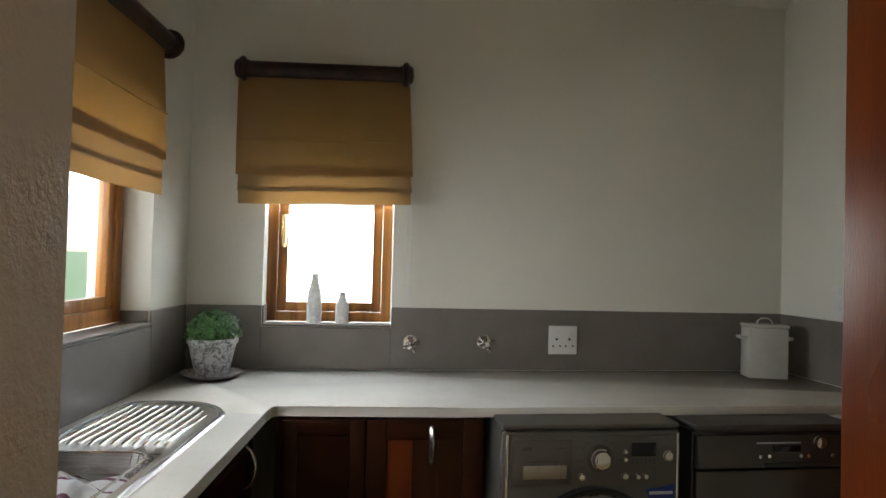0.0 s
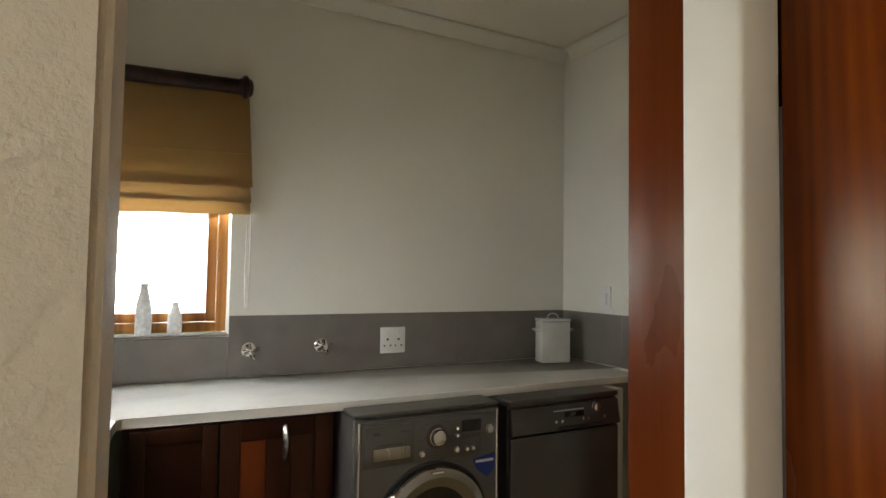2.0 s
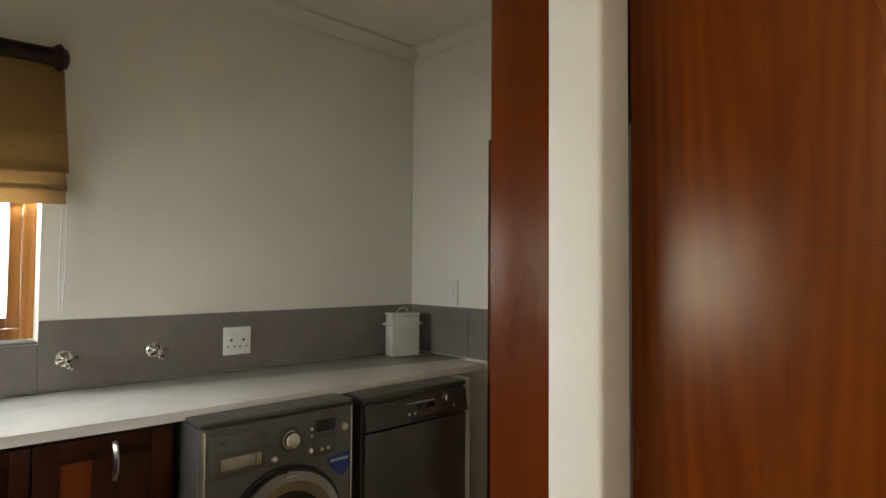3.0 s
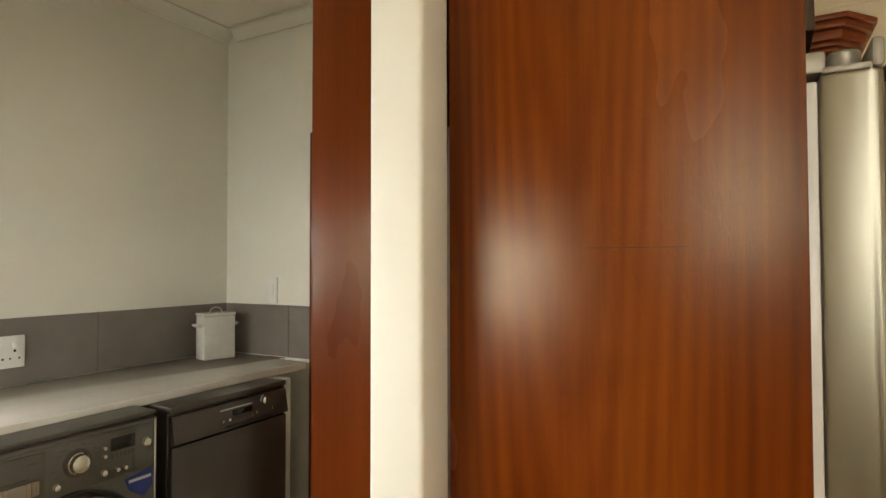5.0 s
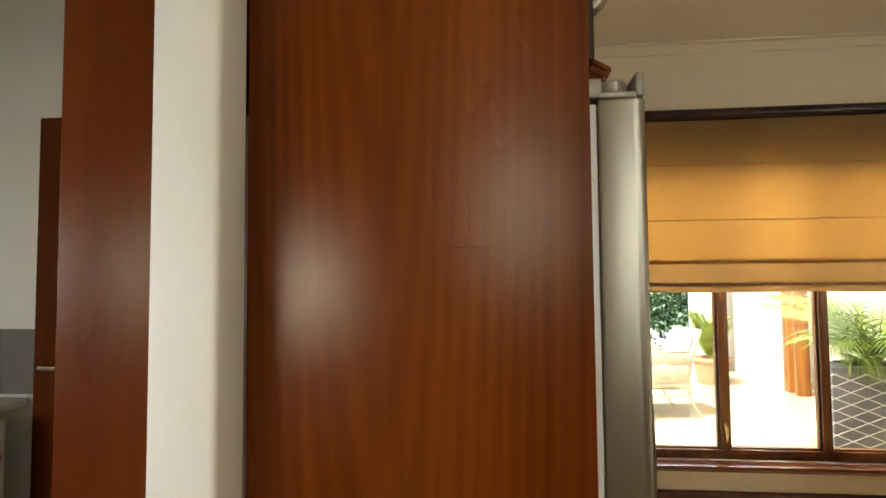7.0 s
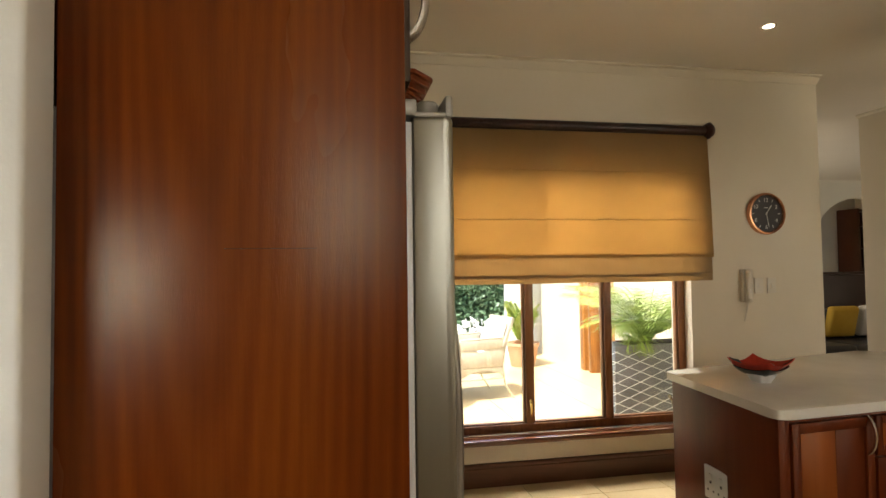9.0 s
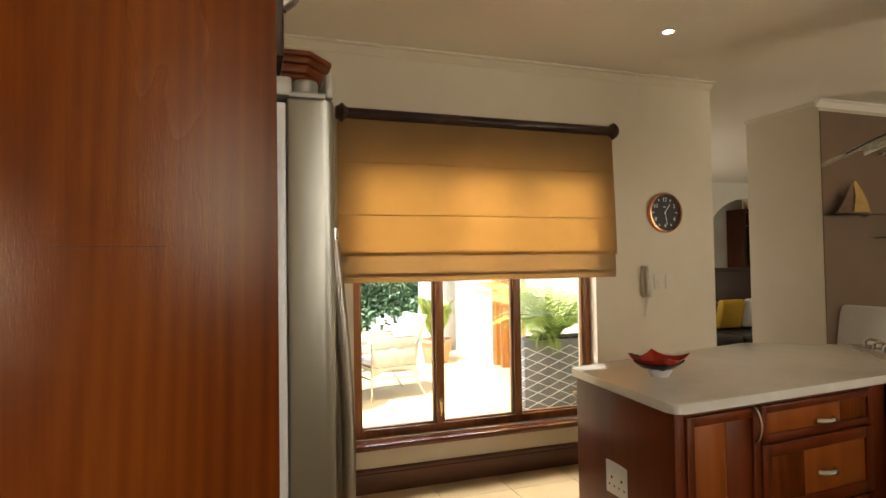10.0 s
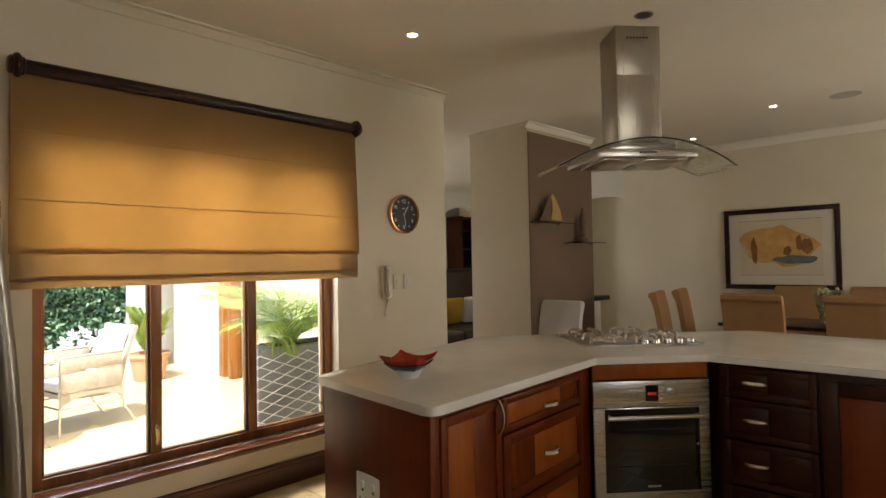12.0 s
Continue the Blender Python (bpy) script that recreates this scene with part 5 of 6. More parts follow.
part("duct_sleeve", spun(box(-0.137, 0.137, -0.137, 0.137, 2.50, H - 0.002, 0.004), mo), STEEL_V, hood, "upper sliding duct sleeve")
for k in range(7):
    part("vent_slot", spun(box(-0.07 + 0.02 * k, -0.058 + 0.02 * k, -0.1385, -0.1365, 2.72, 2.732), mo), BLACK, hood)
part("body", spun(prism([(-0.30, -0.24), (0.30, -0.24), (0.34, 0.24), (-0.34, 0.24)], 1.985, 2.035, 0.006), mo), STEEL, hood)
part("body_top", spun(box(-0.20, 0.20, -0.18, 0.18, 2.035, 2.085, 0.01), mo), STEEL, hood)
for s in (-1, 1):
    part("grease_filter", spun(box(s * 0.14 - 0.125, s * 0.14 + 0.125, -0.19, 0.19, 1.975, 1.984, 0.002), mo), STEEL, hood)
    part("lamp", spun(lathe([(0, 0), (0.03, 0), (0.032, 0.004), (0, 0.006)], 16, m=Matrix.Translation((s * 0.22, -0.21, 1.978))), mo), CHROME, hood)
for k in range(5):
    part("button", spun(box(-0.05 + 0.022 * k, -0.036 + 0.022 * k, -0.246, -0.24, 2.008, 2.018, 0.001), mo), BLACK, hood)
b = bmesh.new()
gx, gy = 24, 8
cells = []
for j in range(gy + 1):
    v = -0.32 + 0.62 * j / gy
    row = []
    for i in range(gx + 1):
        u = -1 + 2 * i / gx
        edge = 0.58 * math.sqrt(max(0.0, 1 - 0.16 * (v / 0.32) ** 2))
        yy = v * (1 - 0.25 * u * u)
        row.append(b.verts.new((u * edge, yy, 2.085 - 0.15 * u * u)))
    cells.append(row)
for j in range(gy):
    for i in range(gx):
        b.faces.new((cells[j][i], cells[j][i + 1], cells[j + 1][i + 1], cells[j + 1][i]))
RIM = [Vector((v.co.x, v.co.y - 0.004, v.co.z - 0.003)) for v in cells[0]]
bmesh.ops.solidify(b, geom=b.faces[:], thickness=0.007)
part("glass_canopy", spun(b, mo), HOOD_GLASS, hood, "arched clear glass canopy")

part("glass_edge", spun(tube(RIM, 0.0042, 6), mo), plain("dark_glass_edge", (0.015, 0.03, 0.026), 0.1), hood, "dark polished edge of the glass")

# bowl on the island
RED = mottled("red_glaze", (0.36, 0.022, 0.012), (0.48, 0.04, 0.02), 12, 0.15, 60, 0.05)
BLACKG = plain("black_glaze", (0.012, 0.014, 0.012), 0.15)
bowl = thing("glass_bowl", (1.86, -0.965, 0.918), "red and black square fused-glass bowl on white foot", "bowl")
mb = Matrix.Translation((1.86, -0.965, 0.919)) @ Matrix.Rotation(radians(20), 4, "Z")
part("foot", spun(lathe([(0, 0), (0.036, 0), (0.038, 0.004), (0.058, 0.034), (0.054, 0.036), (0, 0.026)], 32), mb), WHITE_PLASTIC, bowl, "white round foot")


def dish(scale_out, lift, lo, hi, name, material, label, width=None):
    b = bmesh.new()
    n = 24
    g = []
    for j in range(n + 1):
        row = []
        for i in range(n + 1):
            u, v = -1 + 2 * i / n, -1 + 2 * j / n
            r = max(abs(u), abs(v))
            c = (u * u * v * v)
            row.append(b.verts.new((u * 0.088 * scale_out, v * 0.088 * scale_out, 0.030 + lift + 0.048 * r ** 2.0 + 0.022 * c)))
        g.append(row)
    for j in range(n):
        for i in range(n):
            u, v = -1 + 2 * (i + 0.5) / n, -1 + 2 * (j + 0.5) / n
            if lo(u, v) and hi(u, v):
                b.faces.new((g[j][i], g[j][i + 1], g[j + 1][i + 1], g[j + 1][i]))
    bmesh.ops.delete(b, geom=[v for v in b.verts if not v.link_faces], context="VERTS")
    bmesh.ops.solidify(b, geom=b.faces[:], thickness=0.004)
    part(name, spun(b, mb), material, bowl, label)


yes = lambda u, v: True
dish(1.0, 0, yes, yes, "dish", RED, "red glazed square dish with raised corners")
dish(1.0, 0.005, lambda u, v: abs(v - 0.5 * math.sin(2 * u)) < 0.34, yes, "black_band", BLACKG, "wavy black band")
dish(1.0, 0.008, lambda u, v: (abs(u) + abs(v - 0.1)) < 0.38, yes, "white_patch", WHITE_PLASTIC, "pale leaf-shaped patch")
dish(1.01, -0.006, lambda u, v: max(abs(u), abs(v)) < 0.86, yes, "underside", BLACKG, "black speckled underside")

# socket on the island end
s_at = (1.822, -0.7235, 0.530)
isk = double_socket("wall_socket", s_at, "y", 1, 0.145, 0.13, "white double socket on the island end panel")
part("handle", tube([(2.195, -0.76, 0.80), (2.235, -0.78, 0.795), (2.245, -0.80, 0.77), (2.235, -0.80, 0.745), (2.195, -0.79, 0.74)], 0.007, 8), SATIN, isl, "bowed satin metal handle")

# ---- window wall fittings ----
clock = thing("wall_clock", (3.405, -2.305, 1.772), "round wall clock with black dial and copper rim", "clock")
mc = Matrix.Translation((3.408, -2.305, 1.772)) @ Matrix.Rotation(radians(-90), 4, "Y")
COPPER = plain("copper", (0.62, 0.30, 0.17), 0.25, 1.0)
part("rim", lathe([(0.150, 0), (0.152, 0.020), (0.146, 0.034), (0.136, 0.036), (0.130, 0.026), (0.130, 0)], 48, m=mc), COPPER, clock, "polished copper rim")
part("dial", lathe([(0, 0.014), (0.131, 0.014), (0.131, 0.0)], 48, m=mc), plain("clock_black", (0.015, 0.012, 0.012), 0.4), clock, "black clock dial")


def lettering(text, size, m, material, parent, name="numeral"):
    cu = bpy.data.curves.new(name, "FONT")
    cu.body, cu.size, cu.align_x, cu.align_y, cu.extrude = text, size, "CENTER", "CENTER", 0.0006
    tmp = new("tmp_text", cu)
    dg = bpy.context.evaluated_depsgraph_get()
    me = bpy.data.meshes.new_from_object(tmp.evaluated_get(dg))
    bpy.data.objects.remove(tmp)
    b = bmesh.new()
    b.from_mesh(me)
    spun(b, m)
    return part(name, b, material, parent)


# a frame on the dial: x to the right of someone facing it, y up, z out of the wall
face_dial = Matrix.Translation((3.392, -2.305, 1.772)) @ Matrix(((0, 0, -1, 0), (-1, 0, 0, 0), (0, 1, 0, 0), (0, 0, 0, 1)))
NUM = plain("clock_white", (0.65, 0.62, 0.58), 0.4)
for k in range(1, 13):
    a = radians(30 * k)
    if k % 2 == 0:
        lettering(str(k), 0.042, face_dial @ Matrix.Translation((0.098 * math.sin(a), 0.098 * math.cos(a), 0.001)), NUM, clock)
    else:
        part("hour_mark", spun(box(-0.003, 0.003, -0.009, 0.009, 0, 0.0012), face_dial @ Matrix.Translation((0.106 * math.sin(a), 0.106 * math.cos(a), 0.0005)) @ Matrix.Rotation(-a, 4, "Z")), NUM, clock)
for a, l, w in ((35, 0.075, 0.006), (170, 0.095, 0.0045)):
    part("hand", spun(box(-w / 2, w / 2, -0.012, l, 0, 0.001), face_dial @ Matrix.Translation((0, 0, 0.004)) @ Matrix.Rotation(radians(-a), 4, "Z")), NUM, clock, "slim pale clock hand")
part("print", spun(box(-0.016, 0.016, 0.04, 0.046, 0, 0.0008), face_dial), NUM, clock)

phone = thing("intercom_phone", (3.40, -2.12, 1.22), "cream wall intercom handset with hanging cord", "intercom")
part("base", box(3.372, 3.4085, -2.165, -2.085, 1.14, 1.375, 0.008), CREAM_PLASTIC, phone)
part("handset", tube([(3.355, -2.105, 1.365), (3.345, -2.105, 1.35), (3.352, -2.105, 1.26), (3.345, -2.105, 1.165), (3.356, -2.105, 1.15)], [0.014, 0.021, 0.015, 0.021, 0.014], 10), CREAM_PLASTIC, phone, "cream handset on its rest")
part("cord", tube([(3.38, -2.11, 1.145), (3.385, -2.115, 1.08), (3.385, -2.10, 1.02), (3.39, -2.10, 1.005), (3.39, -2.13, 1.10), (3.395, -2.14, 1.15)], 0.004, 6), CREAM_PLASTIC, phone, "coiled cream cord")
for y in (-2.235, -2.34):
    t = thing("light_switch", (3.409, y, 1.255), "small cream switch plate beside the intercom", "light switch", "switches by the intercom")
    part("plate", box(3.399, 3.4088, y - 0.035, y + 0.035, 1.20, 1.31, 0.003), CREAM_PLASTIC, t)
    part("rocker", box(3.394, 3.400, y - 0.012, y + 0.012, 1.235, 1.275, 0.002), CREAM_PLASTIC, t)


def downlight(x, y, lit=True, r=0.04):
    t = thing("downlight", (x, y, H), "small recessed round ceiling downlight" if lit else "small dark unlit ceiling downlight", "downlight", "ceiling downlights")
    m = Matrix.Translation((x, y, H - 0.001)) @ Matrix.Rotation(radians(180), 4, "X")
    part("trim_ring", lathe([(r * 0.78, -0.001), (r, 0), (r * 1.08, 0.003), (r * 1.0, 0.006), (r * 0.8, 0.004)], 28, m=m), SATIN, t)
    part("bulb", lathe([(0, 0.002), (r * 0.76, 0.001)], 24, m=m), LAMP_GLOW if lit else SILVER_DARK, t, "glowing lamp face" if lit else "dark lamp face")


downlight(2.66, -1.75)
downlight(1.62, -5.34)
downlight(2.70, -6.23)
downlight(1.54, -2.53, False, 0.05)
downlight(-0.8, -1.2)
spk = thing("ceiling_speaker", (1.07, -5.41, H), "round white ceiling loudspeaker grille", "loudspeaker")
part("grille", lathe([(0, 0.006), (0.10, 0.006), (0.115, 0.004), (0.12, 0)], 36, m=Matrix.Translation((1.07, -5.41, H - 0.0005)) @ Matrix.Rotation(radians(180), 4, "X")), mottled("speaker_grille", (0.42, 0.39, 0.34), (0.46, 0.43, 0.38), 4, 0.6, 500, 0.4), spk)

# ---- column shelves ----


def glass_shelf(y0, y1, z):
    t = thing("glass_shelf", (3.40, (y0 + y1) / 2, z), "small clear glass shelf on the taupe wall", "shelf", "glass shelves")
    part("board", box(3.33, 3.515, y0, y1, z - 0.005, z + 0.005, 0.002), HOOD_GLASS, t)
    for y in (y0 + 0.08, y1 - 0.08):
        part("bracket", tube([(3.5155, y, z - 0.012), (3.45, y, z - 0.010)], 0.008, 8), CHROME, t)


glass_shelf(-4.64, -4.10, 1.785)
glass_shelf(-5.29, -4.66, 1.59)
CARVED = mottled("carved_wood", (0.10, 0.055, 0.03), (0.16, 0.095, 0.05), 18, 0.5, 90, 0.3, 0.004)
GOLD = mottled("aged_gold", (0.42, 0.27, 0.08), (0.52, 0.35, 0.12), 12, 0.4, 80, 0.2, metal=0.4)
boat = thing("model_sailboat", (3.42, -4.36, 1.791), "small model boat with golden and brown sails on shelf", "ornament")
upright = Matrix(((0, 0, 1, 0), (-1, 0, 0, 0), (0, 1, 0, 0), (0, 0, 0, 1)))
part("hull", prism([(3.40, -4.14), (3.40, -4.50), (3.42, -4.57), (3.44, -4.50), (3.44, -4.14)], 1.7905, 1.812, 0.004), CARVED, boat)
part("sail", spun(prism([(0, 0), (0.20, 0.0), (0.17, 0.09), (0.10, 0.20), (0.03, 0.27), (0.0, 0.25), (0.03, 0.14)], -0.004, 0.004), Matrix.Translation((3.42, -4.34, 1.813)) @ upright), GOLD, boat, "golden sail")
part("sail", spun(prism([(0, 0), (0.17, 0.0), (0.20, 0.13), (0.16, 0.22), (0.10, 0.12)], -0.004, 0.004), Matrix.Translation((3.425, -4.15, 1.813)) @ upright), CARVED, boat, "small dark sail")
part("mast", tube([(3.42, -4.36, 1.812), (3.42, -4.35, 2.085)], 0.004, 6), CARVED, boat)
orn = thing("carved_ornament", (3.42, -4.95, 1.596), "dark carved wooden spire ornament on shelf", "ornament")
part("body", lathe([(0, 0), (0.07, 0), (0.065, 0.04), (0.035, 0.06), (0.055, 0.10), (0.03, 0.15), (0.045, 0.19), (0.05, 0.25), (0.03, 0.31), (0.008, 0.38), (0, 0.385)], 14, m=Matrix.Translation((3.42, -4.95, 1.596))), CARVED, orn)

# ---- dining room ----
VELVET = cloth("tan_upholstery", (0.30, 0.17, 0.075), (0.37, 0.215, 0.10), 0)
WHITE_CLOTH = cloth("white_upholstery", (0.62, 0.60, 0.57), (0.68, 0.66, 0.63), 0)


def dining_chair(at, turn, label, cloth_mat=VELVET, h=1.06, w=0.50):
    """Built facing +y, its back at -y."""
    c = thing("dining_chair", (0, 0, 0), label, "chair", "dining chairs")
    part("seat", box(-w / 2, w / 2, -0.22, 0.25, 0.40, 0.50, 0.025, 3), cloth_mat, c)
    b = bmesh.new()
    n = 10
    rows = []
    for i in range(n + 1):
        f = i / n
        z = 0.42 + (h - 0.42) * f
        y = -0.20 - 0.09 * f ** 1.6
        rows.append((y, z))
    sec = [(y, z) for y, z in rows] + [(rows[-1][0] - 0.03, h + 0.012), (rows[-1][0] - 0.07, h - 0.005), (rows[-1][0] - 0.075, h - 0.04)] + [(y - 0.055, z) for y, z in rows[::-1][1:]]
    b = profile_run(sec, "x", -w / 2, w / 2)
    bmesh.ops.bevel(b, geom=[e for e in b.edges if abs(e.verts[0].co.x - e.verts[1].co.x) < 1e-5], offset=0.012, segments=2, affect="EDGES")
    part("backrest", b, cloth_mat, c)
    for x in (-w / 2 + 0.035, w / 2 - 0.035):
        for y, yy in ((-0.20, -0.26), (0.22, 0.22)):
            part("leg", tube([(x, yy, 0.0), (x, y, 0.41)], [0.016, 0.022], 4), DARK_WOOD, c)
    c.matrix_basis = Matrix.Translation((*at, 0)) @ Matrix.Rotation(radians(turn), 4, "Z")
    return c


first = dining_chair((1.74, -5.25), 180, "tan upholstered high-back dining chair at the table")
for x, y, a in ((0.93, -5.28, 178), (1.76, -6.38, 0), (1.04, -6.40, 2), (2.35, -5.16, 104), (2.36, -5.74, 102), (0.15, -5.3, 180), (0.2, -6.4, 0)):
    copy_thing(first, Matrix.Translation((x, y, 0)) @ Matrix.Rotation(radians(a), 4, "Z"))
dining_chair((3.275, -3.97), 0, "white upholstered chair beside the taupe column", WHITE_CLOTH, 0.99, 0.46)
tb = thing("dining_table", (1.3, -5.85, 0), "dark wooden dining table", "table")
part("tabletop", box(0.0, 2.2, -6.28, -5.42, 0.715, 0.75, 0.006), DARK_WOOD, tb)
for x in (0.1, 2.1):
    for y in (-6.2, -5.5):
        part("leg", box(x - 0.035, x + 0.035, y - 0.035, y + 0.035, 0, 0.714, 0.004), DARK_WOOD, tb)
vase = thing("flower_vase", (1.36, -5.9, 0.752), "clear glass vase with white and green flowers", "vase")
part("vase", lathe([(0, 0), (0.06, 0), (0.062, 0.008), (0.07, 0.12), (0.10, 0.25), (0.12, 0.30), (0.117, 0.30), (0.096, 0.25), (0.064, 0.12), (0.055, 0.02), (0, 0.02)], 28, m=Matrix.Translation((1.36, -5.9, 0.752))), HOOD_GLASS, vase, "flared clear glass vase")
b = bmesh.new()
rng = random.Random(9)
for i in range(90):
    c = Vector((1.36 + rng.gauss(0, 0.035), -5.9 + rng.gauss(0, 0.035), 0.752 + rng.uniform(0.06, 0.33)))
    bmesh.ops.create_icosphere(b, subdivisions=1, radius=rng.uniform(0.010, 0.02), matrix=Matrix.Translation(c))
tagged(part("flowers", b, mottled("white_flowers", (0.36, 0.38, 0.15), (0.6, 0.58, 0.36), 30, 0.7), vase, "pale green and white blossoms"), kind="stuff")

pic = thing("framed_picture", (1.74, -6.89, 1.5), "framed ochre watercolour in a wide dark frame", "picture")
PX0, PX1, PZ0, PZ1 = 1.40, 2.60, 1.02, 1.97
for s in ((PX0, PX1, PZ1 - 0.055, PZ1), (PX0, PX1, PZ0, PZ0 + 0.055), (PX0, PX0 + 0.055, PZ0 + 0.055, PZ1 - 0.055), (PX1 - 0.055, PX1, PZ0 + 0.055, PZ1 - 0.055)):
    part("frame_bar", box(s[0], s[1], -6.898, -6.865, s[2], s[3], 0.006), DARK_WOOD, pic, "dark wooden frame")
part("mount", box(PX0 + 0.056, PX1 - 0.056, -6.897, -6.885, PZ0 + 0.056, PZ1 - 0.056), plain("mount_card", (0.60, 0.55, 0.44), 0.7), pic, "cream mount")
part("paper", box(PX0 + 0.17, PX1 - 0.17, -6.884, -6.881, PZ0 + 0.17, PZ1 - 0.14), plain("picture_paper", (0.58, 0.50, 0.36), 0.7), pic)
for x0, x1, z, t_ in ((PX0 + 0.165, PX1 - 0.165, PZ1 - 0.143, 0.004), (PX0 + 0.165, PX1 - 0.165, PZ0 + 0.164, 0.004)):
    part("mount_line", box(x0, x1, -6.884, -6.8805, z, z + t_), CARVED, pic)


def blot(cx, cz, rx, rz, material, seed, dep):
    r = random.Random(seed)
    n = 22
    ph = [r.uniform(0, 6.28) for _ in range(3)]
    pts = []
    for i in range(n):
        a = 2 * math.pi * i / n
        k = 1 + 0.13 * math.sin(2 * a + ph[0]) + 0.09 * math.sin(5 * a + ph[1]) + 0.05 * math.sin(9 * a + ph[2])
        pts.append((cx + rx * k * math.cos(a), cz + rz * k * math.sin(a)))
    b = prism(pts, -dep, -dep + 0.0008)
    part("brush_patch", spun(b, Matrix(((1, 0, 0, 0), (0, 0, 1, -6.8805), (0, 1, 0, 0), (0, 0, 0, 1)))), material, pic)


OCHRE = mottled("ochre_wash", (0.46, 0.24, 0.06), (0.58, 0.36, 0.12), 9, 0.8, 60, 0.1)
UMBER = mottled("umber_wash", (0.20, 0.08, 0.025), (0.30, 0.13, 0.04), 14, 0.8, 60, 0.1)
BLUEW = mottled("blue_wash", (0.10, 0.12, 0.14), (0.17, 0.18, 0.17), 14, 0.8, 60, 0.1)
pcx, pcz = (PX0 + PX1) / 2, (PZ0 + PZ1) / 2
blot(pcx + 0.02, pcz + 0.03, 0.36, 0.25, OCHRE, 1, -0.0005)
blot(pcx + 0.27, pcz - 0.02, 0.035, 0.15, UMBER, 2, -0.0015)
blot(pcx - 0.28, pcz + 0.02, 0.05, 0.10, UMBER, 3, -0.0015)
blot(pcx - 0.20, pcz + 0.06, 0.035, 0.08, UMBER, 6, -0.0019)
blot(pcx - 0.16, pcz - 0.13, 0.20, 0.055, BLUEW, 4, -0.0024)
blot(pcx - 0.08, pcz - 0.03, 0.045, 0.05, UMBER, 5, -0.0028)

# ---- lounge ----
LEATHER = mottled("dark_leather", (0.016, 0.014, 0.013), (0.03, 0.027, 0.024), 8, 0.4, 120, 0.2, 0.002)
sofa = thing("sofa", (6.1, -5.4, 0), "dark leather sofa with cushions", "sofa")
part("base", box(5.5, 6.4, -7.0, -4.2, 0.0, 0.28, 0.03), LEATHER, sofa)
for y in (-6.3, -5.6, -4.9):
    part("seat_cushion", box(5.48, 6.2, y - 0.345, y + 0.345, 0.285, 0.46, 0.05, 3), LEATHER, sofa)
    part("back_cushion", box(6.16, 6.4, y - 0.34, y + 0.34, 0.44, 0.82, 0.07, 3), LEATHER, sofa)
part("armrest", box(5.5, 6.4, -4.56, -4.25, 0.29, 0.62, 0.05, 3), LEATHER, sofa)


def cushion(at, m, label, turn):
    b = box(-0.21, 0.21, -0.05, 0.05, -0.2, 0.2, 0.045, 4)
    for v in b.verts:
        k = 1 - 0.6 * max(abs(v.co.x) / 0.21, abs(v.co.z) / 0.2) ** 3
        v.co.y *= 0.5 + k
    spun(b, Matrix.Translation(at) @ Matrix.Rotation(radians(turn), 4, "Z") @ Matrix.Rotation(radians(-14), 4, "X"))
    solid("cushion", b, m, label, "cushion", group="sofa cushions")


cushion((6.02, -5.55, 0.68), cloth("yellow_cloth", (0.42, 0.26, 0.03), (0.52, 0.33, 0.05), 0), "mustard yellow square cushion on the sofa", 90)
cushion((6.02, -6.02, 0.68), WHITE_CLOTH, "white square cushion on the sofa", 84)
hb = thing("timber_screen", (6.6, -5.4, 0), "low dark red timber screen behind the sofa", "screen")
part("board", box(6.55, 6.62, -7.2, -4.0, 0.0, 1.26, 0.006), CABINET_DARK_SHADED, hb)
part("cap", box(6.53, 6.64, -7.22, -3.98, 1.262, 1.30, 0.006), CABINET_DARK_SHADED, hb)
shelf = thing("bookshelf", (8.7, -8.6, 0), "dark timber shelving unit in the lounge", "shelf")
for y in (-8.82, -8.44):
    part("upright", box(8.45, 8.88, y - 0.025, y + 0.025, 0, 2.4, 0.004), CABINET_DARK_SHADED, shelf)
for z in (0.1, 0.5, 0.9, 1.3, 1.7, 2.1, 2.37):
    part("shelf_board", box(8.46, 8.87, -8.794, -8.466, z - 0.015, z + 0.015, 0.003), CABINET_DARK_SHADED, shelf)
cons = thing("console_table", (4.55, -6.55, 0), "white console with a black top", "table")
part("body", box(4.25, 4.85, -6.75, -6.45, 0, 0.835, 0.006), PLASTER_WHITE, cons)
part("tabletop", box(4.15, 4.92, -6.85, -6.35, 0.837, 0.905, 0.02, 3), BLACK, cons)

# ---- outdoors ----
PAVE = mottled("paving", (0.77, 0.775, 0.78), (0.85, 0.855, 0.86), 2.5, 0.75, 70, 0.2, 0.003)
SOIL = mottled("lawn_soil", (0.05, 0.085, 0.02), (0.08, 0.13, 0.035), 4, 0.9, 50, 0.4, 0.02)
g = bmesh.new()
bmesh.ops.create_grid(g, x_segments=2, y_segments=2, size=600, matrix=Matrix.Translation((0, 0, -0.13)))
solid("ground", g, SOIL, "green lawn reaching to the hedges", "ground", "structure")
patio = solid("pavement", box(3.66, 10.2, -2.59, 4.5, -0.125, -0.052), PAVE, "sandy stone patio outside the kitchen window", "pavement", "structure")
hedge = thing("hedge", (13.2, 0, -0.13), "tall clipped green hedge across the garden", "hedge")
rng = random.Random(3)
me_v, me_f = [], []
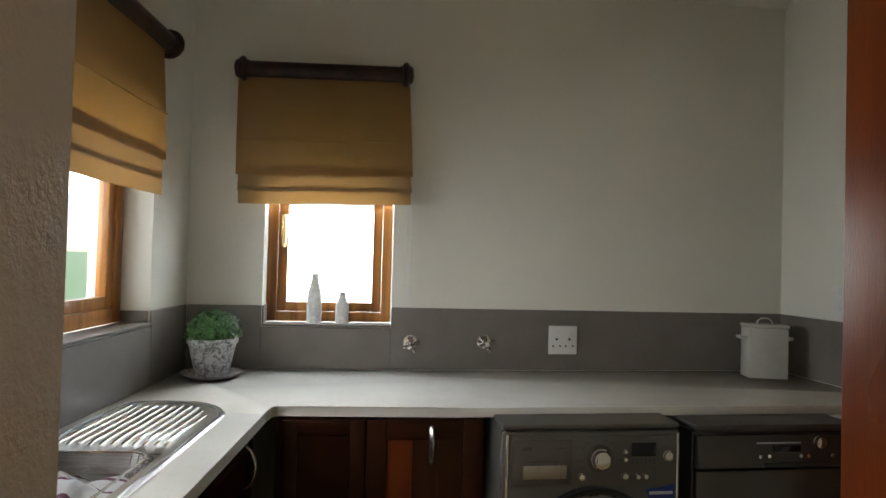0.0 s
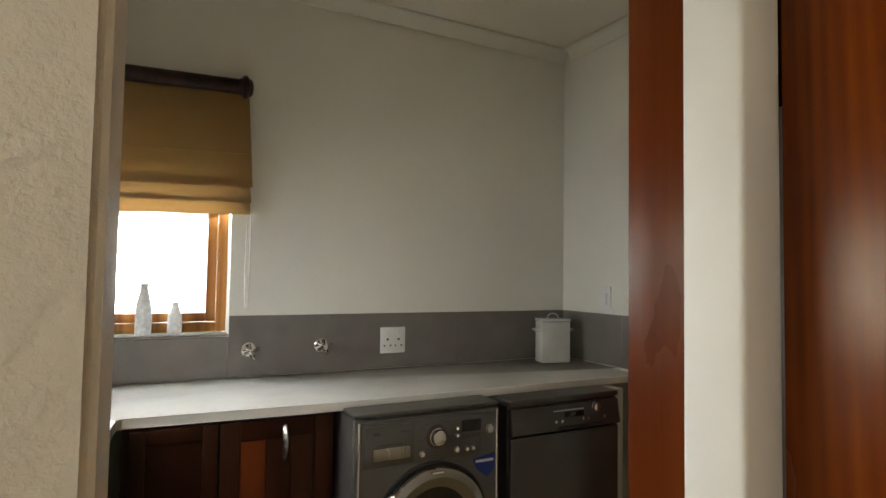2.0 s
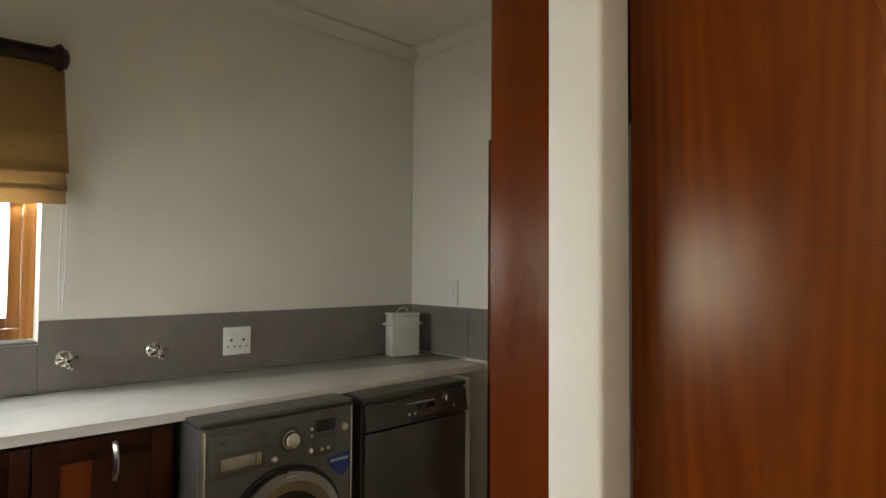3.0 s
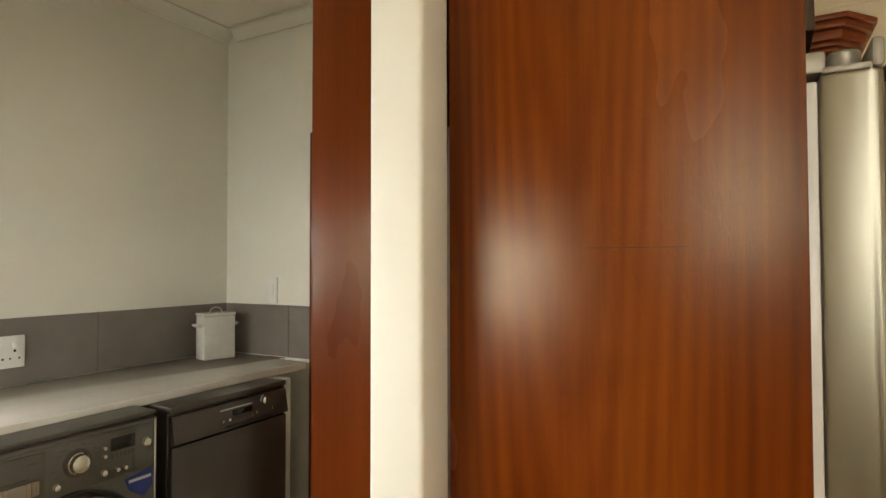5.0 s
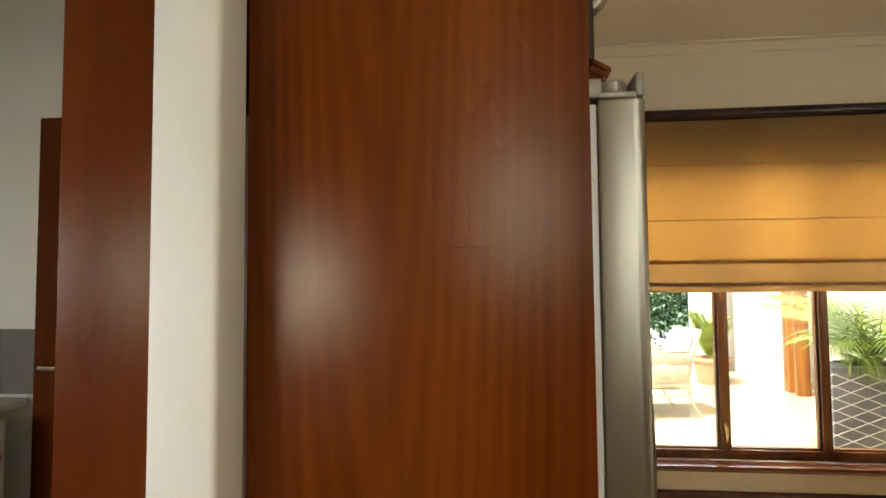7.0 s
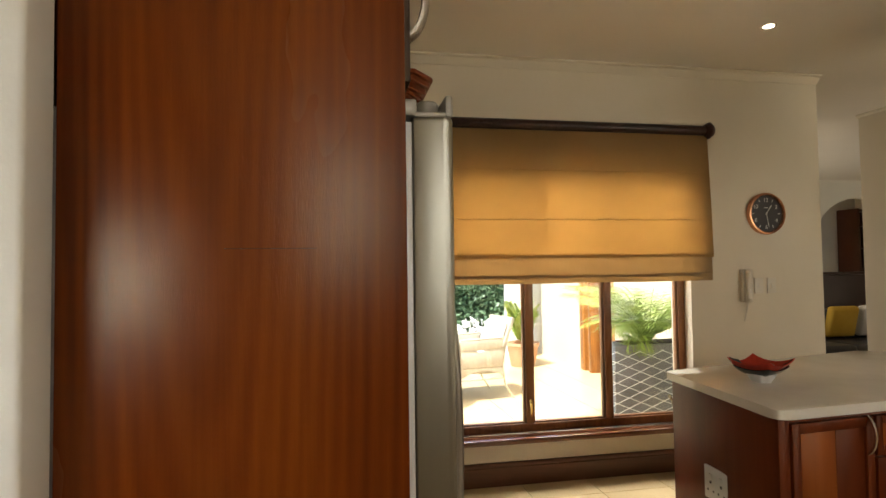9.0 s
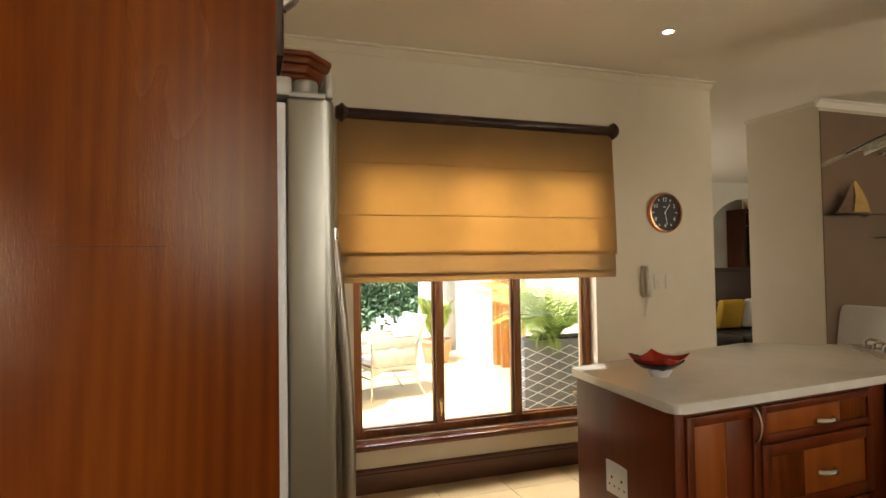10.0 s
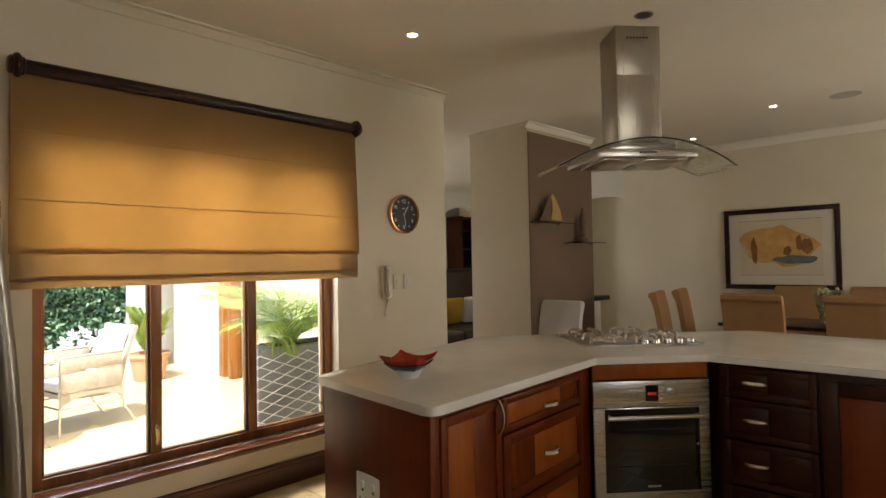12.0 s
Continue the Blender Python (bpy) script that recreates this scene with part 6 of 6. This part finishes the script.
for i in range(26000):
    y, z = rng.uniform(-5, 7), rng.uniform(0, 2.9)
    x = 12.9 + 0.22 * noise.noise(Vector((y * 1.3, z * 1.3, 0))) + rng.gauss(0, 0.07)
    l = rng.uniform(0.03, 0.07)
    d = Vector((rng.gauss(0, 1), rng.gauss(0, 1), rng.gauss(0, 1))).normalized()
    e = d.orthogonal().normalized() * l * 0.45
    c = Vector((x - 13.2, y, z))
    k = len(me_v)
    me_v += [c - d * l, c + e, c + d * l, c - e]
    me_f.append((k, k + 1, k + 2, k + 3))
me = bpy.data.meshes.new("leaves")
me.from_pydata([tuple(v) for v in me_v], [], me_f)
me.materials.append(mottled("hedge_leaf", (0.10, 0.17, 0.08), (0.17, 0.27, 0.13), 3, 0.5, 60, 0.1))
hl = new("leaves", me)
hl.parent = hedge
tagged(hl, "small dense hedge leaves", kind="stuff")
# Filler box whose dark green paints the shade between the leaves.
part("core", box(13.0, 13.9, -5, 7, -0.13, 2.75, 0.1), plain("hedge_shade", (0.05, 0.09, 0.04), 0.9), hedge, "solid core in dark green for shade between hedge leaves")
GARDEN_WALL = painted_plaster("garden_wall_paint", (0.72, 0.70, 0.66), (0.78, 0.76, 0.72), 0.3)
solid("garden_wall", box(9.9, 10.15, -4.2, -3.0, -0.12, 2.6, 0.01), GARDEN_WALL, "white plastered garden wall in full sun", "wall", "structure")
solid("garden_pillar", box(8.6, 8.95, -2.32, -2.0, -0.05, 2.6, 0.01), GARDEN_WALL, "white plastered patio pillar", "pillar", "structure")

wd = thing("patio_door", (6.9, -2.7, 0), "orange-brown timber patio door frame", "door", kind="structure")
for x0, x1 in ((6.3, 6.4), (6.98, 7.06), (7.2, 7.33)):
    part("stile", box(x0, x1, -2.74, -2.60, 0, 2.2, 0.005), FRAME_WOOD, wd)
part("head", box(6.4, 6.98, -2.735, -2.605, 2.1, 2.2, 0.004), FRAME_WOOD, wd)

# patio chair
RATTAN = mottled("pale_rattan", (0.36, 0.31, 0.23), (0.46, 0.40, 0.31), 30, 0.6, 160, 0.5, 0.003)


def patio_chair(at, turn, label):
    """Built facing +y: woven sides on a slim frame, a reclined slung back, thin legs on runners."""
    c = thing("patio_chair", (0, 0, 0), label, "chair", "patio chairs")
    part("seat", profile_run([(0.27, 0.36), (0.10, 0.335), (-0.10, 0.325), (-0.24, 0.335), (-0.24, 0.36), (0.0, 0.36), (0.27, 0.395)], "x", -0.255, 0.255), RATTAN, c, "woven seat")
    part("seat_cushion", box(-0.235, 0.235, -0.20, 0.255, 0.397, 0.465, 0.025, 3), WHITE_CLOTH, c, "pale seat cushion")
    part("backrest", profile_run([(-0.215, 0.36), (-0.25, 0.58), (-0.37, 0.90), (-0.385, 0.915), (-0.405, 0.905), (-0.29, 0.58), (-0.245, 0.35)], "x", -0.26, 0.26), RATTAN, c, "reclined woven backrest")
    part("back_cushion", profile_run([(-0.17, 0.47), (-0.255, 0.74), (-0.31, 0.86), (-0.335, 0.865), (-0.24, 0.58), (-0.215, 0.47)], "x", -0.22, 0.22), WHITE_CLOTH, c, "pale back cushion")
    for s in (-1, 1):
        x = s * 0.285
        side = bmesh.new()
        for p in ((-0.235, 0.27, 0.584, 0.690), (-0.235, 0.27, 0.40, 0.570), (-0.235, -0.02, 0.5705, 0.5835), (0.10, 0.27, 0.5705, 0.5835)):
            box(x - 0.014, x + 0.014, p[0], p[1], p[2], p[3], 0.004, bm=side)
        part("side_panel", side, RATTAN, c, "flat woven arm side with a narrow slot")
        part("skirt", profile_run([(-0.235, 0.399), (-0.235, 0.285), (-0.20, 0.33), (-0.05, 0.365), (0.12, 0.36), (0.25, 0.31), (0.27, 0.285), (0.27, 0.399)], "x", x - 0.011, x + 0.011), RATTAN, c, "woven skirt with an arched lower edge")
        part("arm_rail", tube([(x, 0.275, 0.68), (x, 0.265, 0.697), (x, 0.0, 0.70), (x, -0.25, 0.705)], 0.013, 8), RATTAN, c)
        part("seat_rail", tube([(x, 0.27, 0.275), (x, -0.25, 0.275)], 0.010, 6), SATIN, c)
        part("leg", tube([(x, 0.27, 0.66), (x, 0.275, 0.0)], 0.010, 8), SATIN, c)
        part("leg", tube([(x, -0.235, 0.40), (x, -0.26, 0.20), (x, -0.40, 0.0)], 0.010, 8), SATIN, c)
    part("stretcher", tube([(-0.285, 0.27, 0.275), (0.285, 0.27, 0.275)], 0.009, 6), SATIN, c)
    c.matrix_basis = Matrix.Translation((*at, -0.046)) @ Matrix.Rotation(radians(turn), 4, "Z")
    return c


patio_chair((6.04, -0.74), 12, "pale woven rattan patio armchair with cushions")
pt = thing("patio_table", (5.75, 0.02, -0.05), "pale round patio table", "table")
part("tabletop", lathe([(0, 0.70), (0.50, 0.70), (0.52, 0.715), (0.50, 0.735), (0, 0.735)], 40, m=Matrix.Translation((5.75, 0.02, -0.046))), RATTAN, pt)
part("pedestal", lathe([(0, 0), (0.25, 0), (0.25, 0.03), (0.06, 0.08), (0.05, 0.68), (0.15, 0.70)], 24, m=Matrix.Translation((5.75, 0.02, -0.046))), RATTAN, pt)

# terracotta pot with succulent
tp = thing("garden_pot", (7.82, -1.93, -0.05), "orange terracotta pot with a spiky plant", "plant pot")
part("pot", lathe([(0, 0), (0.15, 0), (0.17, 0.04), (0.225, 0.34), (0.24, 0.35), (0.24, 0.39), (0.215, 0.39), (0.20, 0.34), (0, 0.33)], 28, m=Matrix.Translation((7.82, -1.93, -0.052))), mottled("terracotta", (0.50, 0.28, 0.15), (0.58, 0.35, 0.20), 8, 0.8, 80, 0.2), tp)


def fronds(parent, base, count, length, droop, leaf, material, seed, name="frond", spread=1.0, up=1.0, width=0.012):
    """Arching stems with rows of slim leaflets, each stem one mesh."""
    r = random.Random(seed)
    for i in range(count):
        a = 2 * math.pi * i / count * 2.4 + r.uniform(-0.4, 0.4)
        L = length * r.uniform(0.7, 1.1)
        out = Vector((math.cos(a), math.sin(a), 0)) * spread * r.uniform(0.5, 1.0)
        b = bmesh.new()
        pts = []
        for k in range(15):
            t = k / 14
            pts.append(Vector(base) + out * L * t * 0.8 + Vector((0, 0, up * L * (t - droop * t * t))))
        tube(pts, [0.005 * (1 - 0.7 * k / 14) + 0.001 for k in range(15)], 5, bm=b)
        if leaf:
            for k in range(2, 15):
                d = (pts[k] - pts[k - 1]).normalized()
                sd = d.cross(Vector((0, 0, 1))).normalized()
                for half in (0.2,):
                    p = pts[k - 1].lerp(pts[k], half)
                    for s in (-1, 1):
                        ll = leaf * (0.55 + 0.6 * math.sin(math.pi * (k / 15))) * r.uniform(0.8, 1.1)
                        tip = p + (sd * s * 0.8 + d * 0.75 + Vector((0, 0, -0.25))).normalized() * ll
                        mid = p.lerp(tip, 0.45) + Vector((0, 0, 0.012))
                        w = d * width
                        v = [b.verts.new(p), b.verts.new(mid + w), b.verts.new(tip), b.verts.new(mid - w)]
                        b.faces.new(v)
        part(name, b, material, parent)


PALM = mottled("palm_leaf", (0.16, 0.26, 0.035), (0.36, 0.45, 0.09), 6, 0.45, 60, 0.1)
BLOSSOM = mottled("white_blossom", (0.62, 0.60, 0.54), (0.78, 0.77, 0.72), 8, 0.6, 60, 0.1)
shrub = thing("flowering_shrub", (10.4, -1.75, -0.13), "low white-flowering shrub at the edge of the lawn", "shrub")
b = bmesh.new()
rng = random.Random(12)
for i in range(420):
    a, q = rng.uniform(0, 6.28), math.sqrt(rng.random())
    c = Vector((10.4 + 0.35 * q * math.cos(a), -1.85 + 0.42 * q * math.sin(a), -0.10 + rng.uniform(0.05, 0.62) * (1 - 0.5 * q * q)))
    d = Vector((rng.gauss(0, 1), rng.gauss(0, 1), rng.gauss(0.6, 1))).normalized()
    e = d.orthogonal().normalized()
    l = rng.uniform(0.03, 0.06)
    b.faces.new([b.verts.new(c - d * l), b.verts.new(c + e * l * 0.6), b.verts.new(c + d * l), b.verts.new(c - e * l * 0.6)])
tagged(part("blossom", b, BLOSSOM, shrub, "loose white blossom and pale leaves"), kind="stuff")
for k in range(7):
    a = k * 0.9
    part("stem", tube([(10.4, -1.85, -0.13), (10.4 + 0.12 * math.cos(a), -1.85 + 0.12 * math.sin(a), 0.12), (10.4 + 0.26 * math.cos(a), -1.85 + 0.26 * math.sin(a), 0.34)], [0.010, 0.007, 0.003], 6), CARVED, shrub)
fronds(tp, (7.82, -1.93, 0.30), 26, 0.85, 0.35, 0.0, PALM, 4, "leaf", 0.45)
fronds(tp, (7.82, -1.93, 0.30), 22, 0.8, 0.3, 0.16, PALM, 14, "leaf_cluster", 0.45, 1.0, 0.02)

CONCRETE = mottled("grey_planter", (0.17, 0.17, 0.165), (0.23, 0.23, 0.225), 5, 0.7, 90, 0.25, 0.003)
pl = thing("planter", (4.62, -1.93, -0.05), "large grey planter with arching palm and white lattice", "planter")
part("tub", prism([(4.28, -2.50), (4.58, -2.50), (4.58, -1.67), (4.28, -1.55)], -0.046, 0.74, 0.02, 2), CONCRETE, pl, "square grey concrete tub")
part("soil", box(4.31, 4.55, -2.46, -1.70, 0.742, 0.750), plain("potting_soil", (0.03, 0.02, 0.014), 0.9), pl)
fronds(pl, (4.47, -1.98, 0.74), 64, 1.0, 0.5, 0.26, PALM, 21, "frond", 1.05, 0.95, 0.0042)
fronds(pl, (4.44, -1.92, 0.74), 34, 0.75, 0.8, 0.22, PALM, 33, "frond", 1.0, 0.9, 0.005)
fronds(pl, (4.34, -1.78, 0.76), 9, 0.5, 1.35, 0.16, PALM, 37, "frond", 0.6, 0.55, 0.006)
lat = thing("lattice", (4.2, -1.9, -0.05), "white expanded-metal lattice in front of planter", "trellis")
for k in range(-8, 15):
    for s in (-1, 1):
        pts = []
        for i in range(106):
            u = i / 100
            z = -0.03 + k * 0.085 + s * u * 0.40
            if -0.04 < z < 0.70:
                pts.append((4.235, -1.44 - u, z))
        if len(pts) > 2:
            part("strand", tube([pts[0], pts[-1]], 0.0034, 5), WHITE_PLASTIC, lat)

# ---- wall tiles of the laundry ----
ST = 1.185
tiles = thing("wall_tiles", (0.8, 3.48, C0), "large grey tiles behind the laundry worktop", "tiles", kind="structure")
part("backing", box(-0.661, 2.198, 3.479, 3.483, C0 + 0.001, 1.09), GROUT, tiles)


def tile(x0, x1, y0, y1, z0, z1, owner=tiles):
    return part("tile", box(x0, x1, y0, y1, z0, z1, 0.0012, 1), TILE, owner)


xs = [-0.652, -0.338, 0.237, 1.437, 2.197]
for i, (x0, x1) in enumerate(zip(xs, xs[1:])):
    tile(x0 + 0.0009, x1 - 0.0009, 3.474, 3.4835, C0 + 0.002, 1.091 if i == 1 else ST)
tile(-0.336, 0.235, 3.474, 3.584, 1.0935, 1.104)
tile(-0.3375, -0.330, 3.486, 3.584, 1.106, ST)
sink_tiles = thing("wall_tiles", (-0.66, 2.4, C0), "large grey tiles behind the sink", "tiles", kind="structure")
for y0, y1, z1 in ((1.47, 1.717, ST), (1.72, 2.50, 1.128), (2.503, 3.138, 1.128), (3.141, 3.470, ST)):
    tile(-0.6625, -0.653, y0, y1, C0 + 0.002, z1, sink_tiles)
tile(-0.769, -0.653, 1.723, 3.137, 1.1315, 1.142, sink_tiles)
tile(-0.769, -0.666, 3.132, 3.139, 1.144, ST, sink_tiles)
sink_tiles.matrix_basis = SINK_TURN @ sink_tiles.matrix_basis
for y0, y1 in ((1.42, 2.20), (2.203, 2.98), (2.983, 3.472)):
    tile(2.190, 2.1995, y0, y1, C0 + 0.002, ST)

# ---- floor tiles ----
floor_ob = bpy.data.objects["floor"]
T = 0.45
base = bmesh.new()
box(-T / 2 + 0.002, T / 2 - 0.002, -T / 2 + 0.002, T / 2 - 0.002, -0.006, 0.0, 0.0015, 1, bm=base)
tile_me = bpy.data.meshes.new("floor_tile")
base.to_mesh(tile_me)
base.free()
tile_me.materials.append(FLOOR_TILE)
far = bmesh.new()
for i in range(-7, 22):
    for j in range(-20, 9):
        x, y = 0.22 + i * T, -0.2 + j * T
        if 0.6 < x < 3.4 and -3.6 < y < 0.9:
            o = new("floor_tile", tile_me)
            o.location = (x, y, 0)
            o.parent = floor_ob
        elif x < 9.6 and -9 < y < 3.4:
            box(x - T / 2 + 0.002, x + T / 2 - 0.002, y - T / 2 + 0.002, y + T / 2 - 0.002, -0.003, 0.0, bm=far)
tagged(part("far_floor_tiles", far, FLOOR_TILE, floor_ob), kind="stuff")

# ---- paving slabs ----
slab = bmesh.new()
box(-0.24, 0.24, -0.24, 0.24, -0.010, 0.0, 0.004, 1, bm=slab)
slab_me = bpy.data.meshes.new("slab")
slab.to_mesh(slab_me)
slab.free()
slab_me.materials.append(PAVE)
for i in range(13):
    for j in range(13):
        o = new("slab", slab_me)
        o.location = (3.92 + 0.485 * i, -2.33 + 0.485 * j, -0.046)
        o.parent = patio
